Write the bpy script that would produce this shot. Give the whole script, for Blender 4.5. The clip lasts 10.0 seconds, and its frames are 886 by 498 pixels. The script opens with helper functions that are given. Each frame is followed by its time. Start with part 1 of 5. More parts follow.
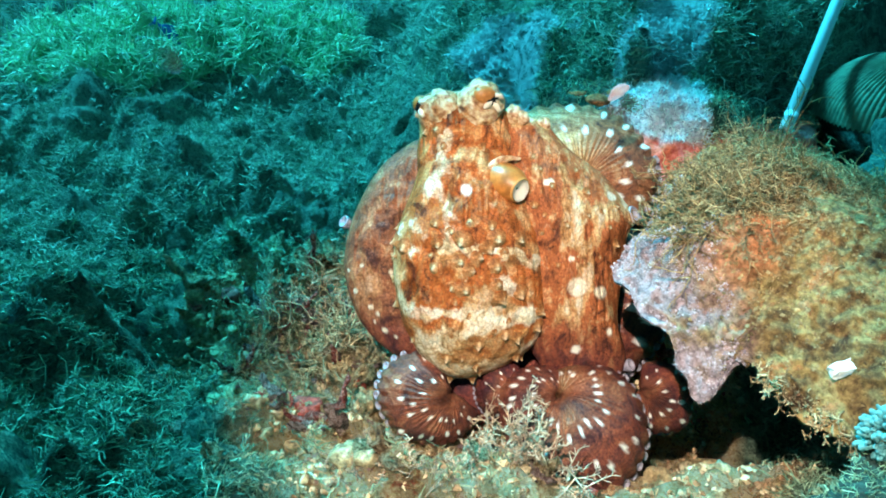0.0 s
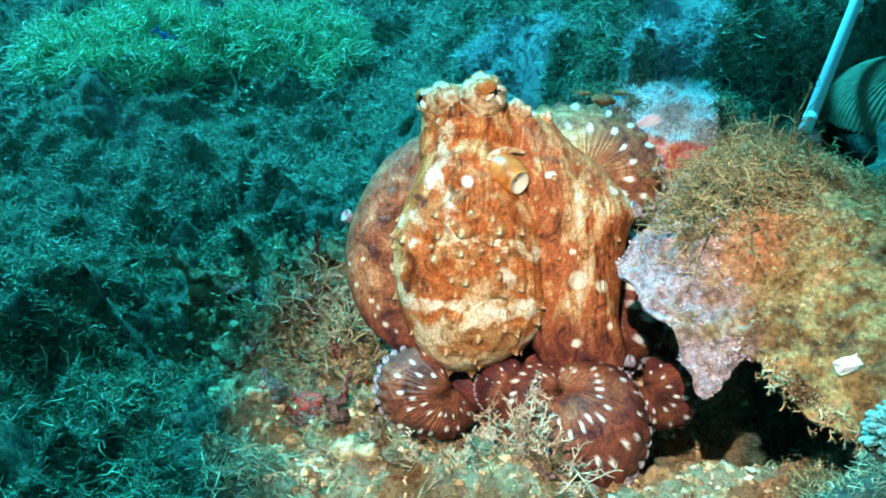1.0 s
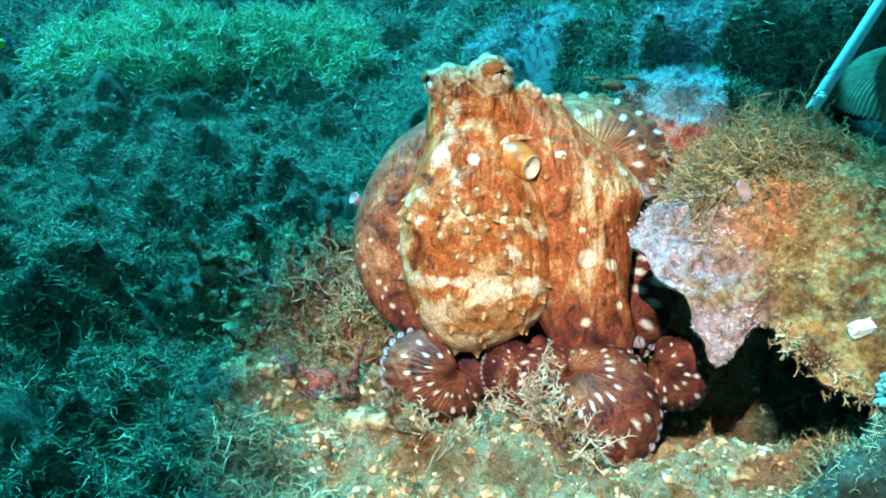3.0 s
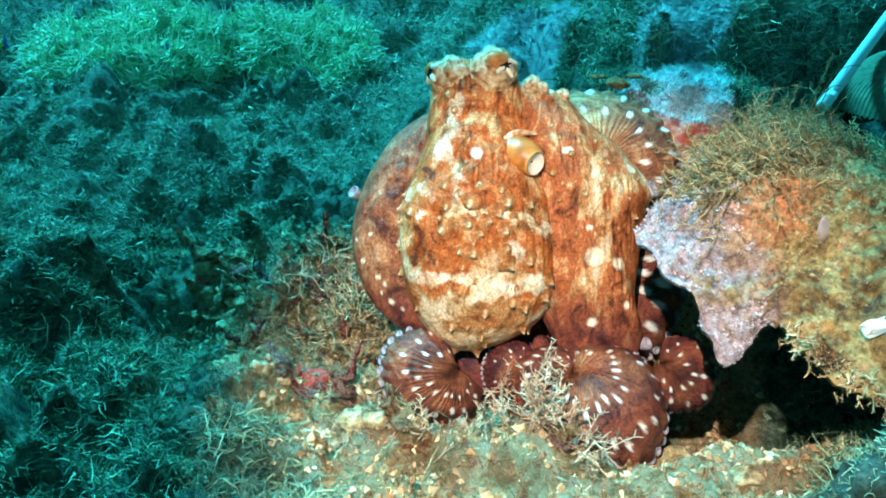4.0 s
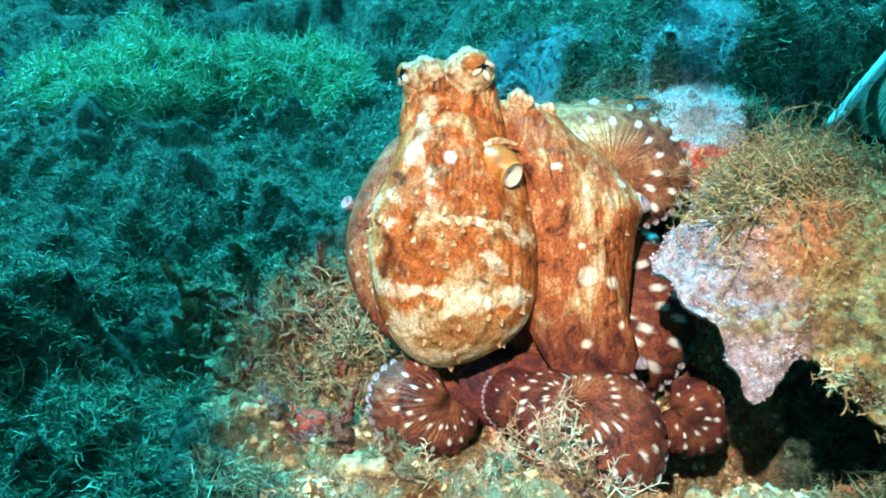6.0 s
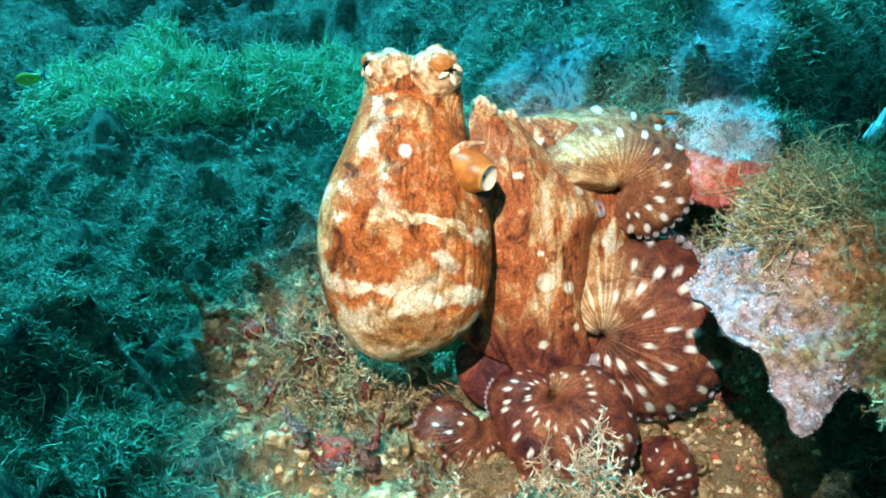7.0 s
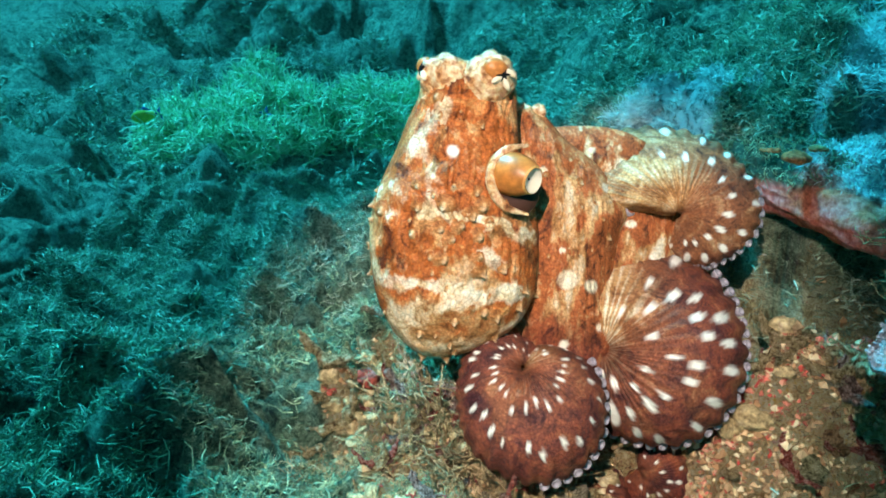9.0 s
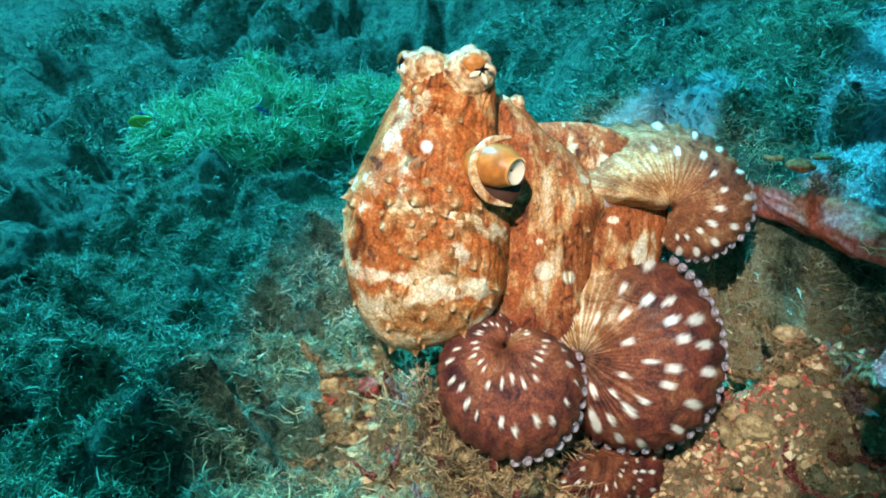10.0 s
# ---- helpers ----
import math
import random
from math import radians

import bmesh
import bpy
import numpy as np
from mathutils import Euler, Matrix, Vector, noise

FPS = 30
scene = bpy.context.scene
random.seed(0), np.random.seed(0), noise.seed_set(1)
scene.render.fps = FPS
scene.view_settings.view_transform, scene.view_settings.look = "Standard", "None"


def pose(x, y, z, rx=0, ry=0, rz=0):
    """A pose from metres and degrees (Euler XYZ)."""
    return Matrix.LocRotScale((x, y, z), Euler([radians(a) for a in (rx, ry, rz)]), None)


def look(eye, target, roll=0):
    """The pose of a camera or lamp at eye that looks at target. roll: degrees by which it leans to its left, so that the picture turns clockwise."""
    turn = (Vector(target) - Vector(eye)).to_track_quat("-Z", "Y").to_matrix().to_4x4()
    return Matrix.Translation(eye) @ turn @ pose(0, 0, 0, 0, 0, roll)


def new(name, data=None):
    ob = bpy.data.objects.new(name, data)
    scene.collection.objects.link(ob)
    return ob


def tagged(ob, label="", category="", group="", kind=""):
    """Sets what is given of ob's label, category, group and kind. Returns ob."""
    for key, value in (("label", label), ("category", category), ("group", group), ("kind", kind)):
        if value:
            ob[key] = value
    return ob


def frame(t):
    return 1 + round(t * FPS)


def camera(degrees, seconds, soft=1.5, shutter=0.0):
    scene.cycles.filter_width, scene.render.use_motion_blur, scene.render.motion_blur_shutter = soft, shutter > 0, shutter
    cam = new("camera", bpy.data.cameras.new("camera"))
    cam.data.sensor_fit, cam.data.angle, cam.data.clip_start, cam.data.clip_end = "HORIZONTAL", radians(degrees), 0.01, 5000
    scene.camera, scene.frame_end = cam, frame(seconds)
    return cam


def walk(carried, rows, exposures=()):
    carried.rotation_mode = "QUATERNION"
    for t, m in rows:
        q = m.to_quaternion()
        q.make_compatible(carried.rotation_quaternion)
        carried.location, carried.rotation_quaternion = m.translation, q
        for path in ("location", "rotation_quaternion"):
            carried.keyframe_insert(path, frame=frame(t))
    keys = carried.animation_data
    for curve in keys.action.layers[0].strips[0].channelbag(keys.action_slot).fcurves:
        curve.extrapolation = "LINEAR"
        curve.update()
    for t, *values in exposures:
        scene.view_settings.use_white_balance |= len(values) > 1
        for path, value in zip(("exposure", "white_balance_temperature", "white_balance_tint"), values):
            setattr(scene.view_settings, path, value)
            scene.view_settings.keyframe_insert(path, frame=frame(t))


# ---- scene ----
cam = camera(61.1, 10.0, soft=1.8)
PATH = [
    (0, (0.024, 0.031, 0.421), (-0.04, 1.788, -0.533), -0.0),
    (0.5, (0.026, 0.028, 0.413), (-0.04, 1.791, -0.53), 0.4),
    (1, (0.023, 0.026, 0.409), (-0.048, 1.798, -0.515), 0.6),
    (1.5, (0.023, 0.021, 0.4), (-0.056, 1.801, -0.507), 0.4),
    (2, (0.021, 0.015, 0.395), (-0.063, 1.804, -0.497), 0.5),
    (2.5, (0.02, 0.007, 0.388), (-0.067, 1.8, -0.494), 0.6),
    (4, (0.015, 0.015, 0.364), (-0.059, 1.826, -0.481), 1.6),
    (4.5, (0.011, 0.022, 0.36), (-0.052, 1.838, -0.475), 2.2),
    (5, (0.011, 0.03, 0.353), (-0.056, 1.854, -0.466), 1.9),
    (5.5, (0.014, 0.037, 0.354), (-0.053, 1.87, -0.444), 1.3),
    (5.7, (0.011, 0.038, 0.351), (-0.048, 1.882, -0.423), 1.1),
    (6.8, (0.001, 0.061, 0.358), (-0.07, 1.905, -0.413), 0.6),
    (7, (-0.004, 0.061, 0.359), (-0.095, 1.907, -0.407), 0.3),
    (7.5, (-0.023, 0.072, 0.362), (-0.182, 1.919, -0.389), -1.0),
    (8, (-0.036, 0.084, 0.367), (-0.279, 1.93, -0.362), -2.3),
    (8.5, (-0.042, 0.091, 0.372), (-0.325, 1.934, -0.35), -2.5),
    (9, (-0.043, 0.093, 0.374), (-0.336, 1.933, -0.355), -2.3),
    (9.5, (-0.042, 0.095, 0.377), (-0.326, 1.932, -0.36), -2.2),
    (10, (-0.047, 0.1, 0.382), (-0.333, 1.936, -0.358), -2.3),
]
walk(cam, [(t, look(eye, target, roll)) for t, eye, target, roll in PATH], [(0, -0.04), (4, 0.04), (5.7, 0.04), (7, -0.08), (8, -0.16), (10, -0.2)])

# ---- light ----
world = bpy.data.worlds.new("water")
scene.world = world
world.use_nodes = True
wn, wl = world.node_tree.nodes, world.node_tree.links
wn.clear()
w_out, w_bg, w_ramp = wn.new("ShaderNodeOutputWorld"), wn.new("ShaderNodeBackground"), wn.new("ShaderNodeValToRGB")
w_geo, w_sep, w_map = wn.new("ShaderNodeTexCoord"), wn.new("ShaderNodeSeparateXYZ"), wn.new("ShaderNodeMapRange")
# green-blue water light: bright from the surface, dim from below
w_ramp.color_ramp.elements[0].color = (0.003, 0.095, 0.12, 1)
w_ramp.color_ramp.elements[1].color = (0.042, 0.62, 0.9, 1)
w_map.inputs["From Min"].default_value, w_map.inputs["From Max"].default_value = -0.25, 0.75
wl.new(w_geo.outputs["Generated"], w_sep.inputs[0])
wl.new(w_sep.outputs["Z"], w_map.inputs["Value"])
wl.new(w_map.outputs["Result"], w_ramp.inputs["Fac"])
wl.new(w_ramp.outputs["Color"], w_bg.inputs["Color"])
wl.new(w_bg.outputs[0], w_out.inputs[0])
w_bg.inputs["Strength"].default_value = 0.48

sun = new("sun", bpy.data.lights.new("sun", "SUN"))
sun.data.energy, sun.data.angle, sun.data.color = 8.2, radians(7), (0.04, 0.94, 1.34)
sun.matrix_world = look((-1.35, 2.0, 2.65), (0.1, 0.6, 0.0))

# ---- materials ----
def node_material(name, rough=0.7, spec=0.3):
    m = bpy.data.materials.new(name)
    m.use_nodes = True
    b = m.node_tree.nodes["Principled BSDF"]
    b.inputs["Roughness"].default_value, b.inputs["Specular IOR Level"].default_value = rough, spec
    return m, m.node_tree.nodes, m.node_tree.links, b


def noise_node(n, l, scale, detail=5, rough=0.6, coord="Object", dist=0.0):
    tc, tx = n.new("ShaderNodeTexCoord"), n.new("ShaderNodeTexNoise")
    tx.inputs["Scale"].default_value, tx.inputs["Detail"].default_value = scale, detail
    tx.inputs["Roughness"].default_value, tx.inputs["Distortion"].default_value = rough, dist
    l.new(tc.outputs[coord], tx.inputs["Vector"])
    return tx.outputs["Fac"]


def ramp(n, l, fac, *stops):
    r = n.new("ShaderNodeValToRGB")
    e = r.color_ramp.elements
    while len(e) < len(stops):
        e.new(0.5)
    for el, (p, c) in zip(e, stops):
        el.position, el.color = p, (*c, 1) if len(c) == 3 else c
    l.new(fac, r.inputs["Fac"])
    return r.outputs["Color"]


def grey(n, l, fac, a, b):
    return ramp(n, l, fac, (a, (0, 0, 0)), (b, (1, 1, 1)))


def mixed(n, l, fac, a, b, mode="MIX"):
    m = n.new("ShaderNodeMix")
    m.data_type, m.blend_type = "RGBA", mode
    for sock, v in ((m.inputs["Factor"], fac), (m.inputs["A"], a), (m.inputs["B"], b)):
        if isinstance(v, (int, float)):
            sock.default_value = v
        elif isinstance(v, tuple):
            sock.default_value = (*v, 1)
        else:
            l.new(v, sock)
    return m.outputs["Result"]


def attr(n, name):
    a = n.new("ShaderNodeAttribute")
    a.attribute_name = name
    return a.outputs["Fac"]


def bumped(n, l, b, height, strength, distance):
    bp = n.new("ShaderNodeBump")
    bp.inputs["Strength"].default_value, bp.inputs["Distance"].default_value = strength, distance
    l.new(height, bp.inputs["Height"])
    l.new(bp.outputs[0], b.inputs["Normal"])


def seabed_material():
    m, n, l, b = node_material("seabed", 0.85, 0.2)
    big, mid, fine = noise_node(n, l, 9), noise_node(n, l, 50, 8, 0.72, "Object", 0.5), noise_node(n, l, 260, 9, 0.85, "Object", 1.2)
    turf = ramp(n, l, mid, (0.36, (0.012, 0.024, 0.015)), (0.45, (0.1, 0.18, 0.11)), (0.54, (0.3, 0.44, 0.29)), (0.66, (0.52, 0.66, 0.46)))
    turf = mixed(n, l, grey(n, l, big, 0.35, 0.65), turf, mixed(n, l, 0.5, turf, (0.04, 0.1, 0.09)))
    rubble = ramp(n, l, mid, (0.25, (0.06, 0.04, 0.02)), (0.35, (0.4, 0.27, 0.11)), (0.44, (0.68, 0.52, 0.27)), (0.55, (0.85, 0.7, 0.43)))
    red = grey(n, l, noise_node(n, l, 70, 6, 0.7, "Object", 0.6), 0.56, 0.66)
    crust = ramp(n, l, noise_node(n, l, 33, 3, 0.6), (0.4, (0.5, 0.08, 0.05)), (0.5, (0.55, 0.24, 0.08)), (0.6, (0.6, 0.3, 0.3)))
    rubble = mixed(n, l, red, rubble, crust)
    chalk = ramp(n, l, noise_node(n, l, 80, 6, 0.7, "Object", 0.6), (0.36, (0.08, 0.13, 0.12)), (0.44, (0.45, 0.52, 0.52)), (0.54, (0.84, 0.88, 0.88)))
    # far ground takes a paler turf colour, painted in for water haze
    turf = mixed(n, l, attr(n, "haze_tint"), turf, ramp(n, l, mid, (0.3, (0.1, 0.17, 0.12)), (0.48, (0.42, 0.55, 0.42)), (0.68, (0.62, 0.74, 0.6))))
    c = mixed(n, l, attr(n, "rubble"), turf, rubble)
    c = mixed(n, l, attr(n, "chalk"), c, chalk)
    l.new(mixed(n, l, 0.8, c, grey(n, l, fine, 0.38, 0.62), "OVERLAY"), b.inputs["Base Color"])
    bumped(n, l, b, fine, 1.0, 0.02)
    return m


def rock_material(name, stops, scale=30, extra=None, fine_scale=240):
    m, n, l, b = node_material(name, 0.8, 0.25)
    mid, fine = noise_node(n, l, scale, 6, 0.65, "Object", 0.4), noise_node(n, l, fine_scale, 6, 0.7)
    c = ramp(n, l, mid, *stops)
    if extra:
        for key, col in extra:
            c = mixed(n, l, attr(n, key), c, col)
    l.new(mixed(n, l, 0.5, c, grey(n, l, fine, 0.37, 0.63), "OVERLAY"), b.inputs["Base Color"])
    bumped(n, l, b, fine, 0.8, 0.003)
    return m


def strand_material(name, dark, light, rough=0.7, trans=0.15):
    m, n, l, b = node_material(name, rough, 0.25)
    g = n.new("ShaderNodeNewGeometry")
    rnd = g.outputs["Random Per Island"]
    c = ramp(n, l, rnd, (0.0, dark), (0.65, tuple(0.6 * a + 0.4 * z for a, z in zip(dark, light))), (1.0, light))
    c = mixed(n, l, 0.7, c, grey(n, l, noise_node(n, l, 45, 5, 0.65), 0.3, 0.68), "OVERLAY")
    l.new(c, b.inputs["Base Color"])
    b.inputs["Subsurface Weight"].default_value = 0.0
    return m


def skin_material(name, dark, mid_c, light, rough=0.4, stretch=(1, 1, 1)):
    m, n, l, b = node_material(name, rough + 0.14, 0.2)
    tc, vo, mp = n.new("ShaderNodeTexCoord"), n.new("ShaderNodeTexVoronoi"), n.new("ShaderNodeMapping")
    mp.inputs["Scale"].default_value = stretch
    l.new(tc.outputs["Object"], mp.inputs["Vector"])
    vo.feature = "DISTANCE_TO_EDGE"
    vo.inputs["Scale"].default_value = 330
    wob, add = n.new("ShaderNodeTexNoise"), n.new("ShaderNodeVectorMath")
    wob.inputs["Scale"].default_value = 120
    add.operation = "MULTIPLY_ADD"
    add.inputs[1].default_value = (0.006, 0.006, 0.006)
    l.new(mp.outputs[0], wob.inputs["Vector"])
    l.new(wob.outputs["Color"], add.inputs[0])
    l.new(mp.outputs[0], add.inputs[2])
    l.new(add.outputs[0], vo.inputs["Vector"])
    fine = noise_node(n, l, 500, 4)
    bl = n.new("ShaderNodeTexNoise")
    bl.inputs["Scale"].default_value, bl.inputs["Detail"].default_value, bl.inputs["Roughness"].default_value, bl.inputs["Distortion"].default_value = 55, 6, 0.68, 0.9
    l.new(mp.outputs[0], bl.inputs["Vector"])
    blot = bl.outputs["Fac"]
    base = ramp(n, l, blot, (0.36, dark), (0.46, mid_c), (0.55, tuple(1.2 * v for v in mid_c)), (0.68, light))
    cream = ramp(n, l, blot, (0.35, (0.46, 0.25, 0.1)), (0.45, (0.8, 0.64, 0.4)), (0.57, (0.95, 0.88, 0.7)))
    fleck = n.new("ShaderNodeTexNoise")
    fleck.inputs["Scale"].default_value, fleck.inputs["Detail"].default_value, fleck.inputs["Roughness"].default_value, fleck.inputs["Distortion"].default_value = 85, 7, 0.75, 1.2
    l.new(mp.outputs[0], fleck.inputs["Vector"])
    worn = ramp(n, l, mixed(n, l, 0.58, attr(n, "pale"), fleck.outputs["Fac"]), (0.33, (0, 0, 0)), (0.62, (1, 1, 1)))
    buff = ramp(n, l, mixed(n, l, 0.6, attr(n, "tan"), fleck.outputs["Fac"]), (0.36, (0, 0, 0)), (0.56, (1, 1, 1)))
    c = mixed(n, l, mixed(n, l, 0.85, (0, 0, 0), buff), base, ramp(n, l, blot, (0.34, (0.3, 0.12, 0.035)), (0.46, (0.54, 0.27, 0.1)), (0.58, (0.74, 0.47, 0.22))))
    c = mixed(n, l, worn, c, cream)
    c = mixed(n, l, attr(n, "purple"), c, ramp(n, l, blot, (0.36, (0.06, 0.018, 0.026)), (0.48, (0.16, 0.042, 0.038)), (0.57, (0.28, 0.07, 0.042)), (0.7, (0.4, 0.14, 0.065))))
    cracks = grey(n, l, vo.outputs["Distance"], 0.0, 0.17)
    c = mixed(n, l, 0.34, c, cracks, "MULTIPLY")
    c = mixed(n, l, 0.4, c, grey(n, l, fine, 0.25, 0.75), "OVERLAY")
    l.new(mixed(n, l, attr(n, "spot"), c, (0.93, 0.91, 0.84)), b.inputs["Base Color"])
    bumped(n, l, b, mixed(n, l, 0.55, cracks, fine), 0.55, 0.0012)
    return m


def plain_material(name, col, rough=0.5, var=0.3, scale=120, spec=0.4):
    m, n, l, b = node_material(name, rough, spec)
    f = noise_node(n, l, scale, 4)
    l.new(mixed(n, l, var, col, grey(n, l, f, 0.25, 0.75), "OVERLAY"), b.inputs["Base Color"])
    bumped(n, l, b, f, 0.25, 0.001)
    return m


SEABED = seabed_material()
CRUST = rock_material("red_crust", ((0.3, (0.3, 0.06, 0.03)), (0.46, (0.62, 0.14, 0.07)), (0.56, (0.72, 0.2, 0.16)), (0.68, (0.75, 0.3, 0.3))), 26,
                      (("chalk", (0.42, 0.44, 0.48)), ("turf", (0.035, 0.075, 0.05))))
LEDGE = rock_material("ledge_rock", ((0.36, (0.06, 0.032, 0.014)), (0.45, (0.2, 0.13, 0.05)), (0.54, (0.33, 0.24, 0.09)), (0.61, (0.36, 0.18, 0.075)), (0.7, (0.5, 0.39, 0.21))), 45,
                      (("pink", (0.37, 0.29, 0.31)), ("orange", (0.46, 0.17, 0.07))))
DARK_ROCK = rock_material("dark_rock", ((0.3, (0.012, 0.025, 0.02)), (0.55, (0.045, 0.09, 0.07)), (0.75, (0.1, 0.17, 0.12))), 24)
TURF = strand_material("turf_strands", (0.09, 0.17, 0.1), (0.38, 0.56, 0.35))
# lightened copy of the turf; its colour stands in for distance haze
LIGHTENED_TURF = strand_material("lightened_turf", (0.17, 0.26, 0.18), (0.68, 0.82, 0.62))
WEED = strand_material("tan_weed", (0.2, 0.13, 0.06), (0.7, 0.55, 0.32))
LEDGE_WEED = strand_material("ledge_weed_brown", (0.2, 0.11, 0.045), (0.58, 0.38, 0.18))
BROWN_WEED = strand_material("brown_weed", (0.17, 0.11, 0.05), (0.62, 0.48, 0.27))
RUBBLE_TURF = strand_material("rubble_turf", (0.16, 0.085, 0.032), (0.66, 0.46, 0.22))
OLIVE = strand_material("olive_crust", (0.18, 0.1, 0.04), (0.46, 0.34, 0.16))
PALE_FUZZ = strand_material("pale_pink_crust", (0.36, 0.26, 0.28), (0.66, 0.58, 0.6))
GRAVEL = strand_material("gravel", (0.28, 0.14, 0.06), (0.85, 0.68, 0.42))
RED_GRAVEL = strand_material("red_gravel", (0.4, 0.05, 0.04), (0.75, 0.36, 0.24))
PINK_WEED = strand_material("pinkish_weed", (0.36, 0.23, 0.14), (0.8, 0.61, 0.43))
RED_WEED = strand_material("red_crust_weed", (0.25, 0.05, 0.04), (0.6, 0.25, 0.2))
CHALK_FUZZ = strand_material("chalk_fuzz", (0.5, 0.62, 0.6), (0.9, 0.95, 0.93))
ANEMONE = strand_material("anemone_green", (0.3, 0.55, 0.3), (0.75, 0.95, 0.68), 0.5)
SKIN = skin_material("mantle_skin", (0.1, 0.024, 0.008), (0.42, 0.115, 0.026), (0.68, 0.34, 0.12))
ARM_SKIN = skin_material("arm_skin", (0.09, 0.032, 0.015), (0.34, 0.145, 0.058), (0.72, 0.5, 0.27), 0.36)
FLANK_SKIN = skin_material("flank_skin", (0.1, 0.026, 0.011), (0.42, 0.12, 0.038), (0.78, 0.5, 0.24), 0.4, (1.6, 1, 0.85))
SIPHON = plain_material("siphon_orange", (0.48, 0.17, 0.035), 0.4, 0.5, 110)
POCKET_SHADE = plain_material("mantle_pocket_shade", (0.05, 0.018, 0.01), 0.6, 0.2, 90)
SIPHON_RIM = plain_material("siphon_rim", (0.62, 0.3, 0.08), 0.4, 0.3, 90)
IRIS = plain_material("eyelid_orange", (0.55, 0.2, 0.05), 0.4, 0.4, 200)
SIPHON_IN = plain_material("siphon_lining", (0.78, 0.68, 0.55), 0.4, 0.2, 90)
EYE = rock_material("eye_skin", ((0.3, (0.25, 0.08, 0.03)), (0.42, (0.55, 0.26, 0.1)), (0.5, (0.72, 0.5, 0.28)), (0.7, (0.84, 0.7, 0.5))), 130)
EYE.node_tree.nodes["Principled BSDF"].inputs["Roughness"].default_value = 0.45
CREAM = plain_material("eye_cream", (0.82, 0.7, 0.52), 0.4, 0.4, 220)
PUPIL = plain_material("pupil_black", (0.008, 0.006, 0.006), 0.2, 0.0)
SUCKER = plain_material("sucker_lilac", (0.36, 0.32, 0.37), 0.35, 0.4, 300)
POLE = plain_material("pole_white", (0.85, 0.87, 0.9), 0.4, 0.15, 90)
CORAL = plain_material("coral_grey_green", (0.13, 0.17, 0.1), 0.7, 0.5, 150)
# pale coral with the blue-green water light painted into its base colour
WATER_TINT_CORAL = plain_material("coral_pale", (0.13, 0.36, 0.34), 0.7, 0.5, 200)
STONE = plain_material("stone_white", (0.8, 0.76, 0.68), 0.7, 0.5, 120)
FISH_BLUE = plain_material("fish_blue", (0.05, 0.16, 0.45), 0.35, 0.3, 300)
FISH_YELLOW = plain_material("fish_yellow", (0.55, 0.5, 0.06), 0.35, 0.3, 300)
FLAKE = plain_material("flake_grey", (0.28, 0.28, 0.34), 0.6, 0.4, 120)
FLAKE_PINK = plain_material("flake_pink", (0.7, 0.5, 0.52), 0.6, 0.4, 120)
BLACK = plain_material("torch_black", (0.004, 0.004, 0.004), 0.9, 0.0)
for mat, alpha in ((FLAKE, 0.13), (FLAKE_PINK, 0.4)):
    mat.node_tree.nodes["Principled BSDF"].inputs["Alpha"].default_value = alpha
GLOW = bpy.data.materials.new("torch_glow")
GLOW.use_nodes = True
GLOW.node_tree.nodes["Principled BSDF"].inputs["Emission Color"].default_value = (1.0, 0.89, 0.78, 1)
GLOW.node_tree.nodes["Principled BSDF"].inputs["Emission Strength"].default_value = 47500.0

# ---- mesh helpers ----
rng = np.random.default_rng(7)


def raw(name, verts, faces, mat, parent=None, smooth=True, attrs=None, label=""):
    me = bpy.data.meshes.new(name)
    verts, faces = np.asarray(verts, np.float32), np.asarray(faces, np.int32)
    k = faces.shape[1]
    me.vertices.add(len(verts))
    me.vertices.foreach_set("co", verts.ravel())
    me.loops.add(faces.size)
    me.loops.foreach_set("vertex_index", faces.ravel())
    me.polygons.add(len(faces))
    me.polygons.foreach_set("loop_start", np.arange(0, faces.size, k, dtype=np.int32))
    me.polygons.foreach_set("use_smooth", np.full(len(faces), smooth))
    for key, val in (attrs or {}).items():
        me.attributes.new(key, "FLOAT", "POINT").data.foreach_set("value", np.asarray(val, np.float32).ravel())
    me.materials.append(mat)
    me.update(calc_edges=True)
    ob = new(name, me)
    if parent:
        ob.parent = parent
    if label:
        ob["label"] = label
    return ob


def part(name, bm, material, parent, label=""):
    me = bpy.data.meshes.new(name)
    bm.to_mesh(me)
    bm.free()
    me.materials.append(material)
    for p in me.polygons:
        p.use_smooth = True
    ob = new(name, me)
    ob.parent = parent
    if label:
        ob["label"] = label
    return ob


def sstep(v, a, b):
    t = np.clip((v - a) / (b - a), 0, 1)
    return t * t * (3 - 2 * t)


def hash3(i, j, k, seed):
    h = (i * 374761393 + j * 668265263 + k * 2147483647 + seed * 974634777) & 0xFFFFFFFF
    h = ((h ^ (h >> 13)) * 1274126177) & 0xFFFFFFFF
    return ((h ^ (h >> 16)) & 0xFFFF) / 65535.0


def vnoise(p, seed=0):
    """Value noise in -1..1 at points p (n, 3)."""
    p = np.asarray(p, float)
    i = np.floor(p).astype(np.int64)
    f = p - i
    f = f * f * (3 - 2 * f)
    out = 0
    for dx in (0, 1):
        for dy in (0, 1):
            for dz in (0, 1):
                w = (f[:, 0] if dx else 1 - f[:, 0]) * (f[:, 1] if dy else 1 - f[:, 1]) * (f[:, 2] if dz else 1 - f[:, 2])
                out = out + w * hash3(i[:, 0] + dx, i[:, 1] + dy, i[:, 2] + dz, seed)
    return out * 2 - 1


